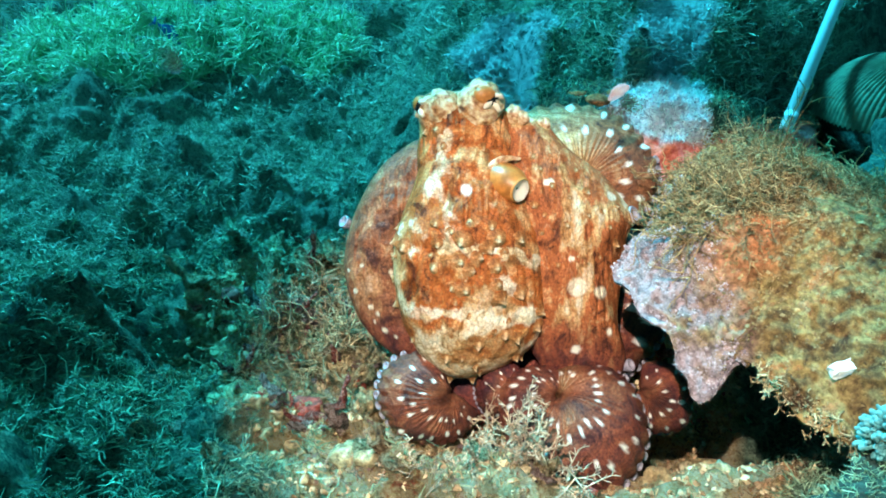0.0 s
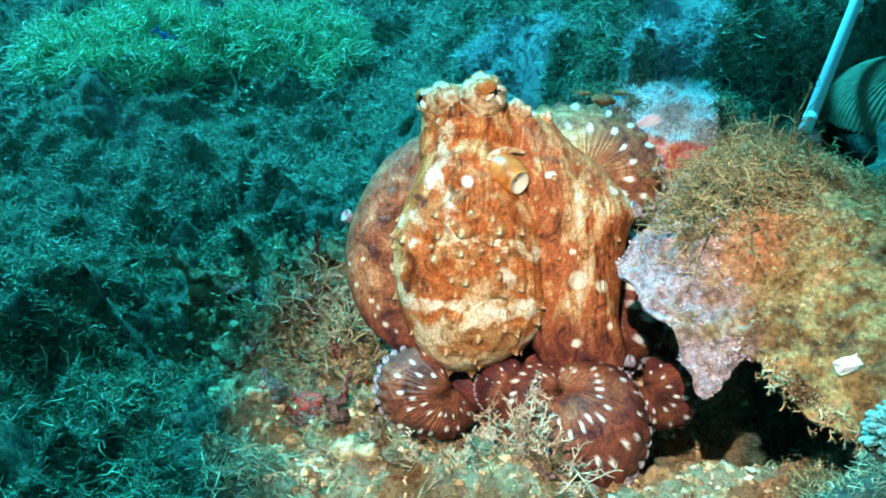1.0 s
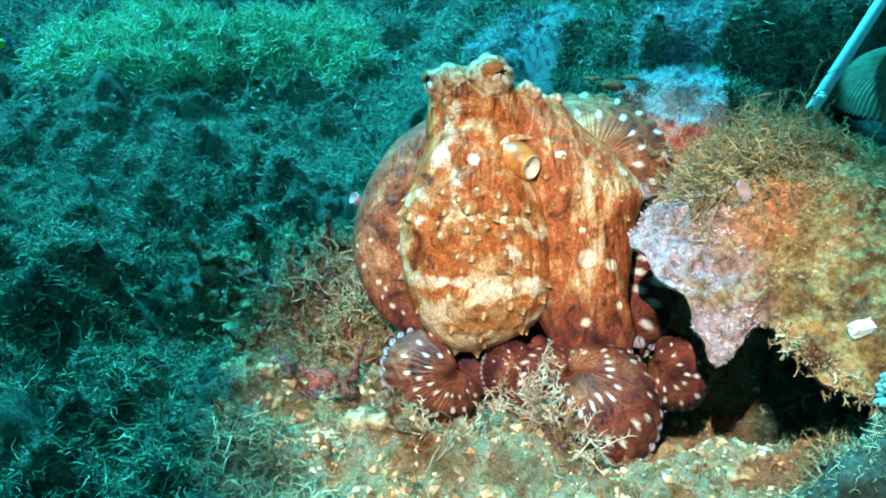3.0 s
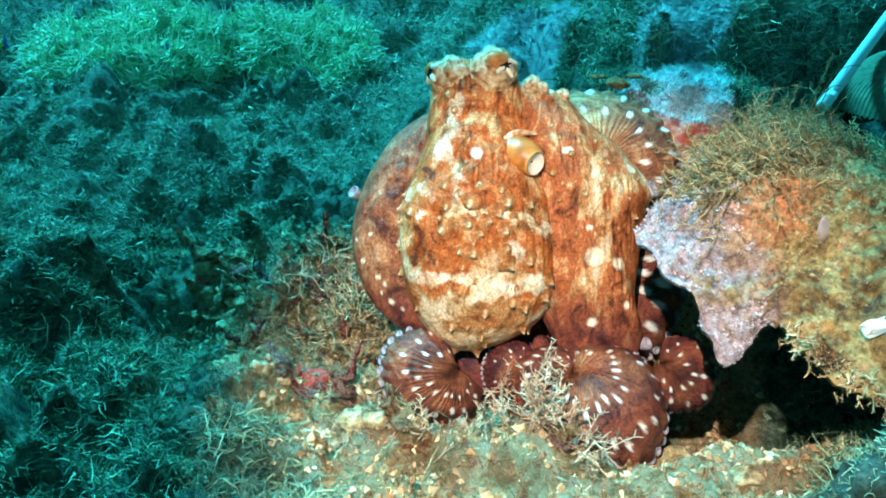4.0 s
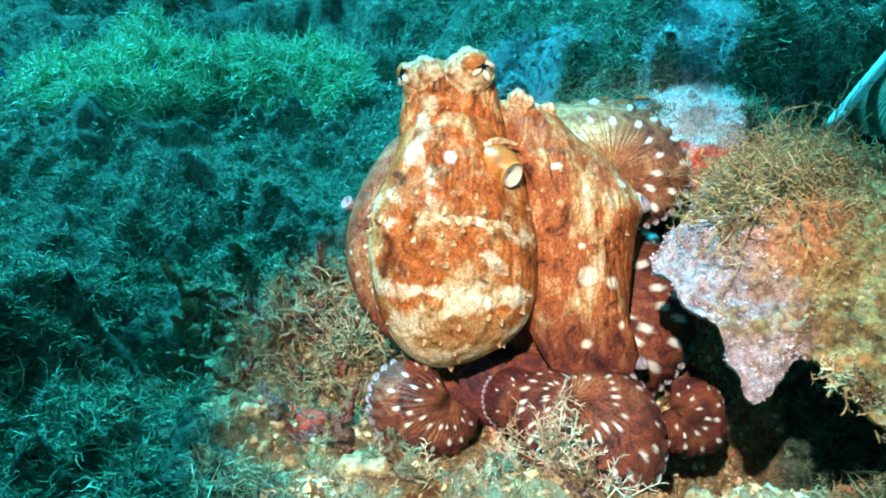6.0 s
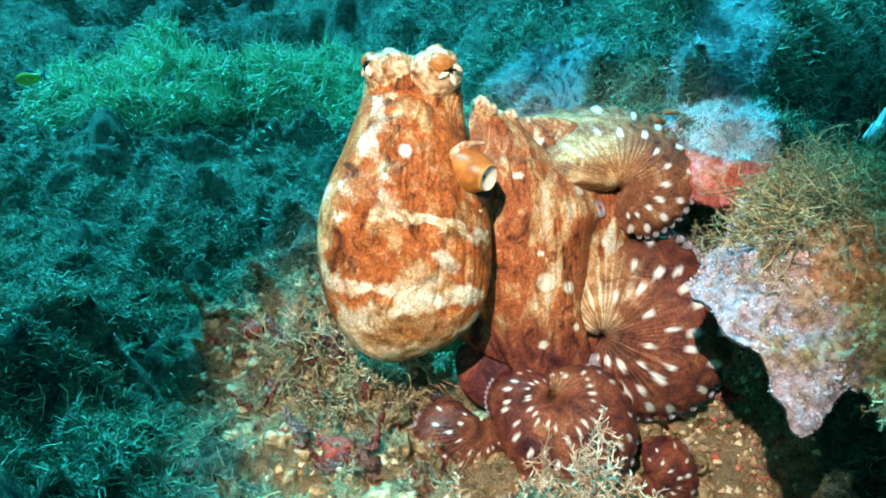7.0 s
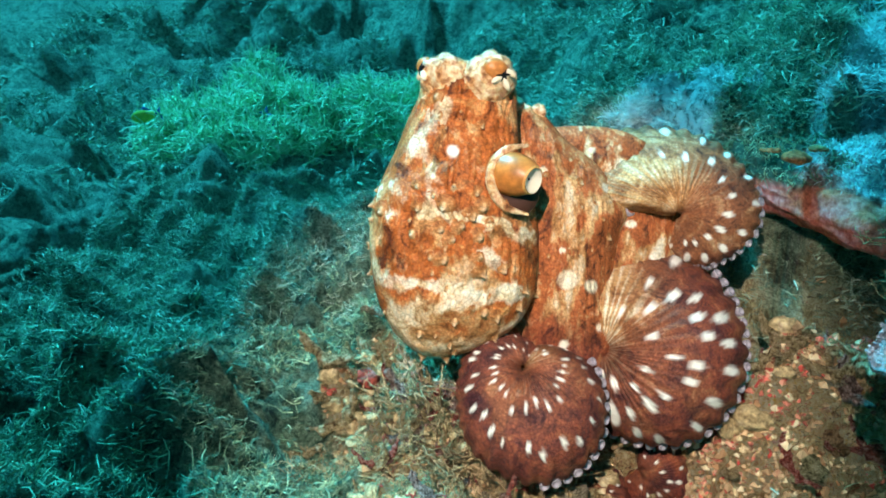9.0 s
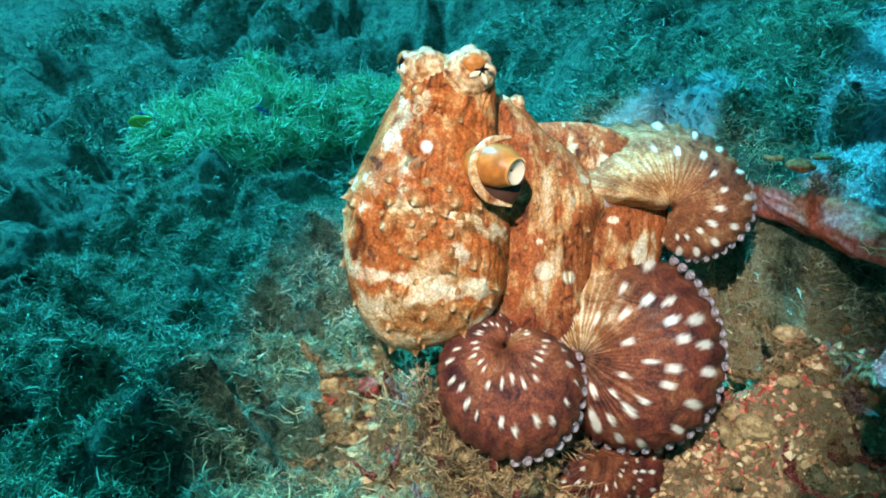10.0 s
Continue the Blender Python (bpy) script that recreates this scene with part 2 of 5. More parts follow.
def fbm(p, scale, octaves=4, seed=0):
    p, out, amp = np.asarray(p, float) * scale, 0, 1.0
    for o in range(octaves):
        out = out + amp * vnoise(p * 2.03 ** o + 17.3 * o, seed + o)
        amp *= 0.5
    return out


def spline(ctrl, count, closed=False):
    """Catmull-Rom through rows of ctrl, count samples."""
    c = np.asarray(ctrl, float)
    n = len(c)
    if closed:
        idx = lambda k: k % n
        u = np.linspace(0, n, count, endpoint=False)
    else:
        idx = lambda k: np.clip(k, 0, n - 1)
        u = np.linspace(0, n - 1, count)
    k = np.minimum(np.floor(u).astype(int), n - 1 if closed else n - 2)
    t = (u - k)[:, None]
    p0, p1, p2, p3 = c[idx(k - 1)], c[idx(k)], c[idx(k + 1)], c[idx(k + 2)]
    return 0.5 * (2 * p1 + (p2 - p0) * t + (2 * p0 - 5 * p1 + 4 * p2 - p3) * t ** 2 + (3 * p1 - p0 - 3 * p2 + p3) * t ** 3)


def grid_faces(rows, cols, wrap=False):
    r, c = np.meshgrid(np.arange(rows - 1), np.arange(cols if wrap else cols - 1), indexing="ij")
    c2 = (c + 1) % cols
    return np.stack([r * cols + c, r * cols + c2, (r + 1) * cols + c2, (r + 1) * cols + c], -1).reshape(-1, 4)


def strands(roots, dirs, lengths, radius, curl, levels=5, gravity=0.0, seed=1, taper=0.75):
    """Three-sided tapering filaments from roots along dirs; returns verts and faces."""
    g = np.random.default_rng(seed)
    n = len(roots)
    d = dirs / np.linalg.norm(dirs, axis=1, keepdims=True)
    p = roots.copy()
    side = np.cross(d, g.normal(size=(n, 3)))
    side /= np.linalg.norm(side, axis=1, keepdims=True)
    radius = np.broadcast_to(radius, n)
    rings = []
    drift = g.normal(size=(n, 3)) * curl
    for k in range(levels):
        up = np.cross(d, side)
        r = (radius * (1 - taper * k / (levels - 1)))[:, None]
        rings.append(np.stack([p + r * (math.cos(a) * side + math.sin(a) * up) for a in (0, 2.094, 4.189)], 1))
        p = p + d * (lengths / (levels - 1))[:, None]
        d = d + drift + g.normal(size=(n, 3)) * curl * 0.8
        d[:, 2] -= gravity
        d /= np.linalg.norm(d, axis=1, keepdims=True)
        side = side - d * np.sum(side * d, 1, keepdims=True)
        side /= np.linalg.norm(side, axis=1, keepdims=True)
    v = np.stack(rings, 1).reshape(-1, 3)
    base = (np.arange(n) * levels * 3)[:, None, None, None]
    k, a = np.meshgrid(np.arange(levels - 1), np.arange(3), indexing="ij")
    f = np.stack([k * 3 + a, k * 3 + (a + 1) % 3, (k + 1) * 3 + (a + 1) % 3, (k + 1) * 3 + a], -1)[None] + base
    return v, f.reshape(-1, 4)


def blades(roots, dirs, lengths, width, curl, levels=4, gravity=0.0, seed=1):
    """Narrow wavy leaf blades from roots along dirs; returns verts and faces."""
    g = np.random.default_rng(seed)
    n = len(roots)
    d = dirs / np.linalg.norm(dirs, axis=1, keepdims=True)
    p = roots.copy()
    side = np.cross(d, g.normal(size=(n, 3)))
    side /= np.linalg.norm(side, axis=1, keepdims=True)
    rings = []
    for k in range(levels):
        wd = (np.broadcast_to(width, n) * (1 - 0.7 * k / (levels - 1)))[:, None]
        rings.append(np.stack([p - wd * side, p + wd * side], 1))
        p = p + d * (lengths / (levels - 1))[:, None]
        d = d + g.normal(size=(n, 3)) * curl
        d[:, 2] -= gravity
        d /= np.linalg.norm(d, axis=1, keepdims=True)
        side = side - d * np.sum(side * d, 1, keepdims=True) + g.normal(size=(n, 3)) * 0.2
        side /= np.linalg.norm(side, axis=1, keepdims=True)
    v = np.stack(rings, 1).reshape(-1, 3)
    k = np.arange(levels - 1)
    f = np.stack([2 * k, 2 * k + 1, 2 * k + 3, 2 * k + 2], -1)[None] + (np.arange(n) * levels * 2)[:, None, None]
    return v, f.reshape(-1, 4)


# ---- seabed ----
def reef_step(x):
    """Where along y the reef's step stands."""
    return 0.612 + 1.5 * np.clip(0.16 - x, 0, 1) + np.clip(x - 0.27, 0, 0.3)


def height(x, y):
    p = np.stack([x, y, np.zeros_like(x)], 1)
    z = 0.05 + 0.085 * np.clip(y - 0.8, 0, None)
    z = z - 0.065 * np.exp(-((x - 0.03) / 0.19) ** 2 - ((y - 0.53) / 0.12) ** 2)
    z = z - 0.16 * np.exp(-((x - 0.255) / 0.12) ** 2 - ((y - 0.535) / 0.07) ** 2)
    q = (y - 0.74) + 0.35 * (x - 0.06)
    z = z + 0.088 * np.exp(-((x - 0.175) / 0.08) ** 2 - ((y - 0.618) / 0.034) ** 2)
    q = q - 0.075 * sstep(x, 0.09, 0.15)
    z = z + 0.17 * sstep(q, -0.08, 0.06) * sstep(x, -0.15, 0.06) * (1 - 0.4 * sstep(y, 1.1, 2.2))
    z = z + 0.2 * sstep(x, 0.36, 0.5) * (1 - sstep(q, -0.05, 0.1))
    z = z - 0.1 * np.exp(-((q + 0.004) / 0.036) ** 2) * sstep(x, 0.07, 0.13)
    z = z - 0.085 * np.exp(-((x - 0.168) / 0.026) ** 2 - ((y - 0.812) / 0.028) ** 2)
    far = sstep(y, 0.9, 2.0)
    z = z + (0.012 + 0.06 * far) * fbm(p, 7, 3, 3) + 0.09 * far * fbm(p, 1.3, 3, 9) + 0.05 * far * fbm(p, 4, 2, 19)
    warp = np.stack([fbm(p, 14, 2, 61), fbm(p, 14, 2, 62), 0 * x], 1) * 0.02
    back = sstep(y, 0.9, 1.3)
    ridge = 0.3 + 1.15 * np.abs(fbm((p + warp) * np.array((0.7, 1.2, 1)), 20, 3, 5))
    turned = (p + warp) @ np.array([[0.8, -0.9, 0], [0.5, 1.25, 0], [0, 0, 1]])
    fold = (0.3 + 1.2 * np.abs(fbm(turned, 46, 3, 6))) * (1 - back) + 0.6 * back
    z = z + 0.04 * sstep(-x, 0.05, 0.25) * (np.abs(fbm(p + 1.5 * warp, 9, 2, 15)) - 0.3) + 0.02 * sstep(-x, 0.0, 0.2) * np.clip(fbm(p, 24, 2, 16), -0.5, 0.8)
    bare = np.clip(1.25 - ((x - 0.03) / 0.25) ** 2 - ((y - 0.5) / 0.2) ** 2, 0, 1)
    z = z + (0.029 - 0.006 * far - 0.008 * bare + 0.02 * (1 - sstep(y, 0.45, 0.68)) * sstep(-x, 0.12, 0.26)) * (ridge - 0.6) + 0.009 * (0.6 + 0.7 * np.clip(fbm(p, 9, 2, 23), -0.6, 1)) * (fold - 0.6) * (1 - 0.8 * sstep(y, 1.2, 1.7)) + 0.004 * fbm(p, 120, 3, 21) * (1 - sstep(y, 1.15, 1.5))
    z = z + 0.011 * sstep(x, 0.04, 0.1) * (1 - sstep(y, 0.7, 0.8)) * sstep(y, 0.46, 0.54) * (fbm(p, 38, 4, 29) + np.abs(fbm(p, 90, 2, 26))) + 0.004 * sstep(x, 0.06, 0.12) * (1 - sstep(y, 0.5, 0.6)) * fbm(p, 45, 3, 29) + (1 - 0.85 * sstep(x, 0.05, 0.12) * (1 - sstep(y, 0.46, 0.54))) * 0.012 * bare * (0.45 - np.abs(fbm(p + warp, 42, 3, 27))) + (1 - 0.85 * sstep(x, 0.05, 0.12) * (1 - sstep(y, 0.46, 0.54))) * 0.012 * bare * np.clip(fbm(p, 30, 2, 28), 0, 1)
    # the reef: a turf-grown brow that rises behind a step, with a hollow in it
    brow = reef_step(x)
    w = sstep(y - brow + 0.01 * fbm(p, 30, 2, 63), 0.055, 0.085) * sstep(x, -0.02, 0.05) * (1 - sstep(x, 0.55, 0.75)) * (1 - sstep(y, 0.88, 1.1))
    top = 0.225 + (0.045 + 0.04 * sstep(x, 0.1, 0.17)) * sstep(y - brow, 0.0, 0.15) + 0.02 * fbm(p, 24, 3, 64) + 0.024 * (np.abs(fbm((p + warp) * np.array((0.8, 1.2, 1)), 38, 3, 65)) - 0.4)
    z = z * (1 - w) + np.maximum(z, top) * w
    z = z - 0.06 * np.exp(-((y - brow - 0.045) / 0.016) ** 2) * sstep(x, 0.02, 0.1) * (1 - sstep(x, 0.3, 0.5)) * (1 - w)
    z = z - 0.05 * np.exp(-((x - 0.03) / 0.045) ** 2 - ((y - 0.575) / 0.03) ** 2)
    return z - 0.075 * np.exp(-((x - 0.134) / 0.022) ** 2 - ((y - 0.69) / 0.022) ** 2)


def rubble_mask(x, y):
    p = np.stack([x, y, np.zeros_like(x)], 1)
    d = ((x - 0.065) / 0.2) ** 2 + ((y - 0.5) / 0.2) ** 2
    d = np.minimum(d, ((x + 0.135) / 0.085) ** 2 + ((y - 0.62) / 0.1) ** 2)
    d = np.minimum(d, ((x - 0.17) / 0.12) ** 2 + ((y - 0.67) / 0.11) ** 2)
    return sstep(1.25 - d + 0.4 * fbm(p, 16, 3, 31), 0.0, 0.4) * (1 - sstep(y - reef_step(x), 0.06, 0.075))


def chalk_mask(x, y):
    p = np.stack([x, y, np.zeros_like(x)], 1)
    d = np.minimum(((x - 0.06) / 0.06) ** 2 + ((y - 0.79) / 0.075) ** 2, ((x - 0.19 - 0.15 * (y - 0.66)) / 0.042) ** 2 + ((y - 0.72) / 0.1) ** 2)
    return sstep(1.0 - d + 0.8 * fbm(p, 22, 3, 41), 0.0, 0.6) * sstep(y - reef_step(x) + 0.1 * (1 - sstep(x, 0.08, 0.14)), 0.075, 0.09)


def stretched(a, b, step, lo, hi, below=1.09, grow=1.09):
    mid = np.arange(a, b, step)
    left, right, s = [], [], step
    v = a
    while v > lo:
        s *= below
        v -= s
        left.append(v)
    s, v = step, mid[-1]
    while v < hi:
        s *= grow
        v += s
        right.append(v)
    return np.concatenate([left[::-1], mid, right])


def seabed():
    xs, ys = stretched(-0.62, 0.48, 0.004, -30, 30, 1.08, 1.08), stretched(0.3, 1.25, 0.0046, -20, 60, 1.15, 1.025)
    X, Y = np.meshgrid(xs, ys)
    x, y = X.ravel(), Y.ravel()
    z = height(x, y)
    # last attribute lightens the ground with distance, in place of haze
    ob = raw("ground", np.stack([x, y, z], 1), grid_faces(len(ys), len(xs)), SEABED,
             attrs={"rubble": rubble_mask(x, y), "chalk": chalk_mask(x, y), "haze_tint": sstep(y + 0.15 * fbm(np.stack([x, y, 0 * x], 1), 6, 3, 55), 0.58, 0.9) * (0.55 - 0.4 * sstep(x, -0.1, 0.15)) * (1 - 0.3 * sstep(y, 1.2, 1.8))})
    tagged(ob, "sloping seabed of turf-covered rock and tan rubble", "seabed", kind="structure")


def scatter(n, x0, x1, y0, y1, seed):
    g = np.random.default_rng(seed)
    x, y = g.uniform(x0, x1, n), g.uniform(y0, y1, n)
    return x, y, g


def turf():
    for name, n, box, ln, rad, seed in (("algae_turf", 210000, (-0.6, 0.42, 0.32, 1.08), 0.012, 0.0005, 1), ("algae_turf", 50000, (-1.25, 0.8, 1.05, 2.1), 0.02, 0.0013, 2)):
        x, y, g = scatter(n, *box, seed)
        p = np.stack([x, y, 0 * x], 1)
        keep = (rubble_mask(x, y) < 0.5 + 0.25 * g.normal(size=n)) & (chalk_mask(x, y) < 0.4) & (fbm(p, 25 if seed == 1 else 8, 2, 77) + 0.5 * fbm(p, 70 if seed == 1 else 20, 2, 79) > -0.42)
        x, y = x[keep], y[keep]
        z = height(x, y)
        d = g.normal(size=(len(x), 3))
        d[:, 2] = np.abs(d[:, 2]) * 0.5 + 0.2
        d[:, 0] *= 1.6
        v, f = blades(np.stack([x, y, z - 0.001], 1), d, ln * g.uniform(0.4, 1.9, len(x)), rad * g.uniform(0.5, 1.5, len(x)), 0.9, 4, 0.05, seed)
        f = f.reshape(len(x), -1, 4)
        # paler blades grow commoner with distance, painted in for haze, except by the rubble
        hazed = g.random(len(x)) < (0.9 * sstep(y, 0.45, 0.75) * (1 - sstep(x, -0.36, -0.26) * (1 - sstep(y, 0.66, 0.8))) if seed == 1 else 2 + 0 * y)
        for sel, mat, lab in ((~hazed, TURF, "dark green matted turf algae covering the seabed"), (hazed, LIGHTENED_TURF, "pale green turf algae, lightened for distance haze, covering the seabed")):
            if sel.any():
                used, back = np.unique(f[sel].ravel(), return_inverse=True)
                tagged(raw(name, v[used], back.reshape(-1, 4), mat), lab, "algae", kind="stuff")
    # fluffy tufts standing out of the turf
    g = np.random.default_rng(18)
    n = 90
    cx, cy = g.uniform(-0.62, 0.1, n), g.uniform(0.36, 1.15, n)
    x, y = (np.repeat(c, 7) + g.normal(size=7 * n) * 0.007 for c in (cx, cy))
    k = rubble_mask(x, y) < 0.4
    x, y = x[k], y[k]
    d = g.normal(size=(len(x), 3)) * 0.7 + np.array((-0.3, -0.2, 0.5))
    v, f = branched(np.stack([x, y, height(x, y) - 0.002], 1), d, 0.014 * g.uniform(0.5, 1.3, len(x)), 0.00045, 0.5, 5, 18, 0.05, 2)
    tagged(raw("algae_tuft_field", v, f, TURF), "fluffy green algae tufts standing out of the turf", "algae", kind="stuff")
    # short brown turf between the rubble
    x, y, g = scatter(34000, -0.32, 0.26, 0.3, 0.85, 8)
    k = (rubble_mask(x, y) > 0.12) & (fbm(np.stack([x, y, 0 * x], 1), 40, 2, 78) > -0.3 + 0.15 * sstep(x, -0.05, 0.12) + 0.6 * sstep(x, 0.05, 0.1) * (1 - sstep(y, 0.42, 0.46)))
    x, y = x[k], y[k]
    d = g.normal(size=(len(x), 3))
    d[:, 2] = np.abs(d[:, 2]) * 0.6 + 0.3
    v, f = strands(np.stack([x, y, height(x, y) - 0.001], 1), d, 0.0065 * g.uniform(0.4, 1.9, len(x)), 0.00045 * g.uniform(0.6, 1.6, len(x)), 0.85, 3, 0.08, 8)
    tagged(raw("rubble_turf", v, f, RUBBLE_TURF), "short tan and brown turf among the rubble", "algae", kind="stuff")
    x, y, g = scatter(56000, -0.03, 0.26, 0.6, 0.9, 5)
    k = (chalk_mask(x, y) > 0.5) & (fbm(np.stack([x, y, 0 * x], 1), 60, 2, 43) > -0.1)
    x, y = x[k], y[k]
    d = g.normal(size=(len(x), 3))
    d[:, 2] = np.abs(d[:, 2]) * 0.4 + 0.1
    v, f = strands(np.stack([x, y, height(x, y)], 1), d, 0.011 * g.uniform(0.4, 1.7, len(x)), 0.0005 * g.uniform(0.6, 1.5, len(x)), 0.7, 3, 0.1, 5)
    x, y, g = scatter(60000, 0.02, 0.34, 0.64, 0.88, 6)
    k = (chalk_mask(x, y) < 0.5) & (y > reef_step(x) + 0.05)
    xt, yt = x[k], y[k]
    d = g.normal(size=(len(xt), 3)) * np.array((1.3, 1, 0.6)) + np.array((0, -0.6, 0.3))
    vt, ft = blades(np.stack([xt, yt, height(xt, yt) - 0.001], 1), d, 0.012 * g.uniform(0.4, 1.8, len(xt)), 0.0005 * g.uniform(0.5, 1.5, len(xt)), 0.8, 4, 0.03, 6)
    # this face gets the lightened turf copy too
    tagged(raw("algae_turf", vt, ft, LIGHTENED_TURF), "green turf algae on the steep face of the reef", "algae", kind="stuff")
    tagged(raw("encrusting_fuzz", v, f, CHALK_FUZZ), "pale bluish-white encrusting fuzz on the reef top", "sponge", kind="stuff")


def branched(roots, dirs, lengths, rad, curl, twigs, seed, gravity=0.01, twiglets=3):
    """Filaments with side twigs and twiglets; returns verts and faces."""
    g = np.random.default_rng(seed)
    n, V, F, off = len(roots), [], [], 0
    v, f = strands(roots, dirs, lengths, rad, curl, 6, gravity, seed, 0.35)
    V.append(v), F.append(f)
    off += len(v)
    gens = [(v.reshape(n, 6, 3, 3).mean(2), lengths)]
    for gen, count in ((0, twigs), (1, twiglets)):
        nxt = []
        for c, ln in gens:
            m, lv = c.shape[0], c.shape[1]
            for k in range(count):
                lev = 1 + (k + gen) % (lv - 1)
                d = c[:, lev] - c[:, lev - 1]
                d = d / np.linalg.norm(d, axis=1, keepdims=True) + g.normal(size=(m, 3)) * 0.75
                l2 = ln * g.uniform(0.2, 0.42, m)
                v, f = strands(c[:, lev], d, l2, rad * (0.75 - 0.2 * gen), curl, 4 - gen, gravity, seed + 10 * gen + k + 1, 0.35)
                V.append(v), F.append(f + off)
                off += len(v)
                nxt.append((v.reshape(m, 4 - gen, 3, 3).mean(2), l2))
        gens = nxt
    return np.concatenate(V), np.concatenate(F)


def weed_bush(centre, spread, n, length, mat, label, seed, lean=(0, 0, 1), rad=0.0009, twigs=4, curl=0.34, twiglets=3):
    """A bush of branched weed rooted on the ground round centre."""
    g = np.random.default_rng(seed)
    a, r = g.uniform(0, 6.283, n), np.sqrt(g.uniform(0, 1, n))
    x, y = centre[0] + spread[0] * r * np.cos(a), centre[1] + spread[1] * r * np.sin(a)
    roots = np.stack([x, y, height(x, y) - 0.002], 1)
    d = g.normal(size=(n, 3)) * 0.6 + np.array(lean)
    d[:, 2] = np.abs(d[:, 2])
    v, f = branched(roots, d, length * g.uniform(0.5, 1.3, n), rad, curl, twigs, seed, 0.01, twiglets)
    return tagged(raw("weed_bush", v, f, mat), label, "seaweed", kind="stuff")


def lumpy(name, centre, radii, amp, seed, mat, label, category, attrs=None, rows=70, cols=110, kind="", freq=9.0):
    th, ph = np.linspace(0.001, math.pi - 0.001, rows), np.linspace(0, 2 * math.pi, cols, endpoint=False)
    T, P = np.meshgrid(th, ph, indexing="ij")
    nrm = np.stack([np.sin(T) * np.cos(P), np.sin(T) * np.sin(P), np.cos(T)], -1).reshape(-1, 3)
    p = np.array(centre) + nrm * np.array(radii)
    p = p + nrm * (amp * fbm(p, freq, 4, seed) + amp * 0.3 * fbm(p, freq * 5, 3, seed + 3))[:, None]
    ob = raw(name, p, grid_faces(rows, cols, True), mat, attrs=attrs(p, nrm) if attrs else None)
    return tagged(ob, label, category, kind=kind)


def reef():
    def crust_attrs(p, nrm):
        n1 = fbm(p, 20, 3, 51)
        top = sstep(p[:, 2] + 0.015 * n1, 0.198, 0.206)
        ch = top * sstep(1.0 - ((p[:, 0] - 0.19) / 0.045) ** 2 - ((p[:, 1] - 0.65) / 0.06) ** 2 + 1.1 * n1, 0.0, 0.5)
        return {"chalk": ch, "turf": top * (1 - ch)}
    rock = lumpy("encrusted_rock", (0.212, 0.688, 0.186), (0.115, 0.07, 0.039), 0.014, 61, CRUST, "reef rock crusted red and orange below, pale on top", "rock", crust_attrs, rows=110, cols=180, freq=18)
    co = np.empty(len(rock.data.vertices) * 3, np.float32)
    rock.data.vertices.foreach_get("co", co)
    co = co.reshape(-1, 3)
    co[:, 1] += 1.25 * np.clip(0.17 - co[:, 0], 0, 1)
    rock.data.vertices.foreach_set("co", co.ravel())
    rock.data.update()
    for mat, lab, key, sd, n, ln in ((TURF, "dark green turf on the reef rock", "turf", 3, 4000, 0.01), (CHALK_FUZZ, "pale encrusting fuzz on the reef rock", "chalk", 4, 4200, 0.006)):
        me = rock.data
        co, at = np.empty(len(me.vertices) * 3, np.float32), np.empty(len(me.vertices), np.float32)
        me.vertices.foreach_get("co", co)
        me.attributes[key].data.foreach_get("value", at)
        g = np.random.default_rng(sd)
        roots = co.reshape(-1, 3)[g.choice(np.where(at > 0.45)[0], n)].astype(float) + g.normal(size=(n, 3)) * 0.001
        d = g.normal(size=(n, 3)) * 0.7 + np.array((0, -0.2, 0.7))
        v, f = strands(roots, d, ln * g.uniform(0.4, 1.5, n), 0.0005 * g.uniform(0.6, 1.5, n), 0.8, 4, 0.08, sd)
        tagged(raw("rock_growth", v, f, mat), lab, "algae", kind="stuff")
    low = lumpy("reef_rock", (0.262, 0.335, 0.055), (0.042, 0.026, 0.066), 0.012, 69, DARK_ROCK, "low dark turf-covered rock on the sand", "rock", rows=60, cols=90, freq=25)
    g = np.random.default_rng(66)
    co = np.empty(len(low.data.vertices) * 3, np.float32)
    low.data.vertices.foreach_get("co", co)
    roots = co.reshape(-1, 3)[g.choice(len(co) // 3, 3000)].astype(float) + g.normal(size=(3000, 3)) * 0.001
    v, f = strands(roots, g.normal(size=(3000, 3)) * 0.8 + np.array((-0.3, -0.3, 0.5)), 0.008 * g.uniform(0.4, 1.5, 3000), 0.0005, 0.8, 4, 0.08, 66)
    tagged(raw("rock_growth", v, f, TURF), "dark green turf on the low rock", "algae", kind="stuff")
    lumpy("reef_rock", (0.46, 0.56, 0.1), (0.13, 0.17, 0.15), 0.04, 67, DARK_ROCK, "dark turf-covered reef rock beside the ledge", "rock")
    # small plates at the hollow in the reef
    plate = rock_material("plate_brown", ((0.3, (0.16, 0.05, 0.02)), (0.5, (0.42, 0.17, 0.06)), (0.7, (0.6, 0.34, 0.16))), 60)
    for k, (x, y, z, r) in enumerate(((0.118, 0.682, 0.226, 0.007), (0.137, 0.676, 0.222, 0.009), (0.15, 0.67, 0.23, 0.006))):
        lumpy("plate_coral", (x, y, z), (r, r * 0.8, r * 0.25), r * 0.4, 80 + k, plate, "small orange-brown plate coral at the reef hollow", "coral", rows=18, cols=30, freq=0.6 / r)["group"] = "plate corals"
    # small red and tan stones on the rubble
    g = np.random.default_rng(15)
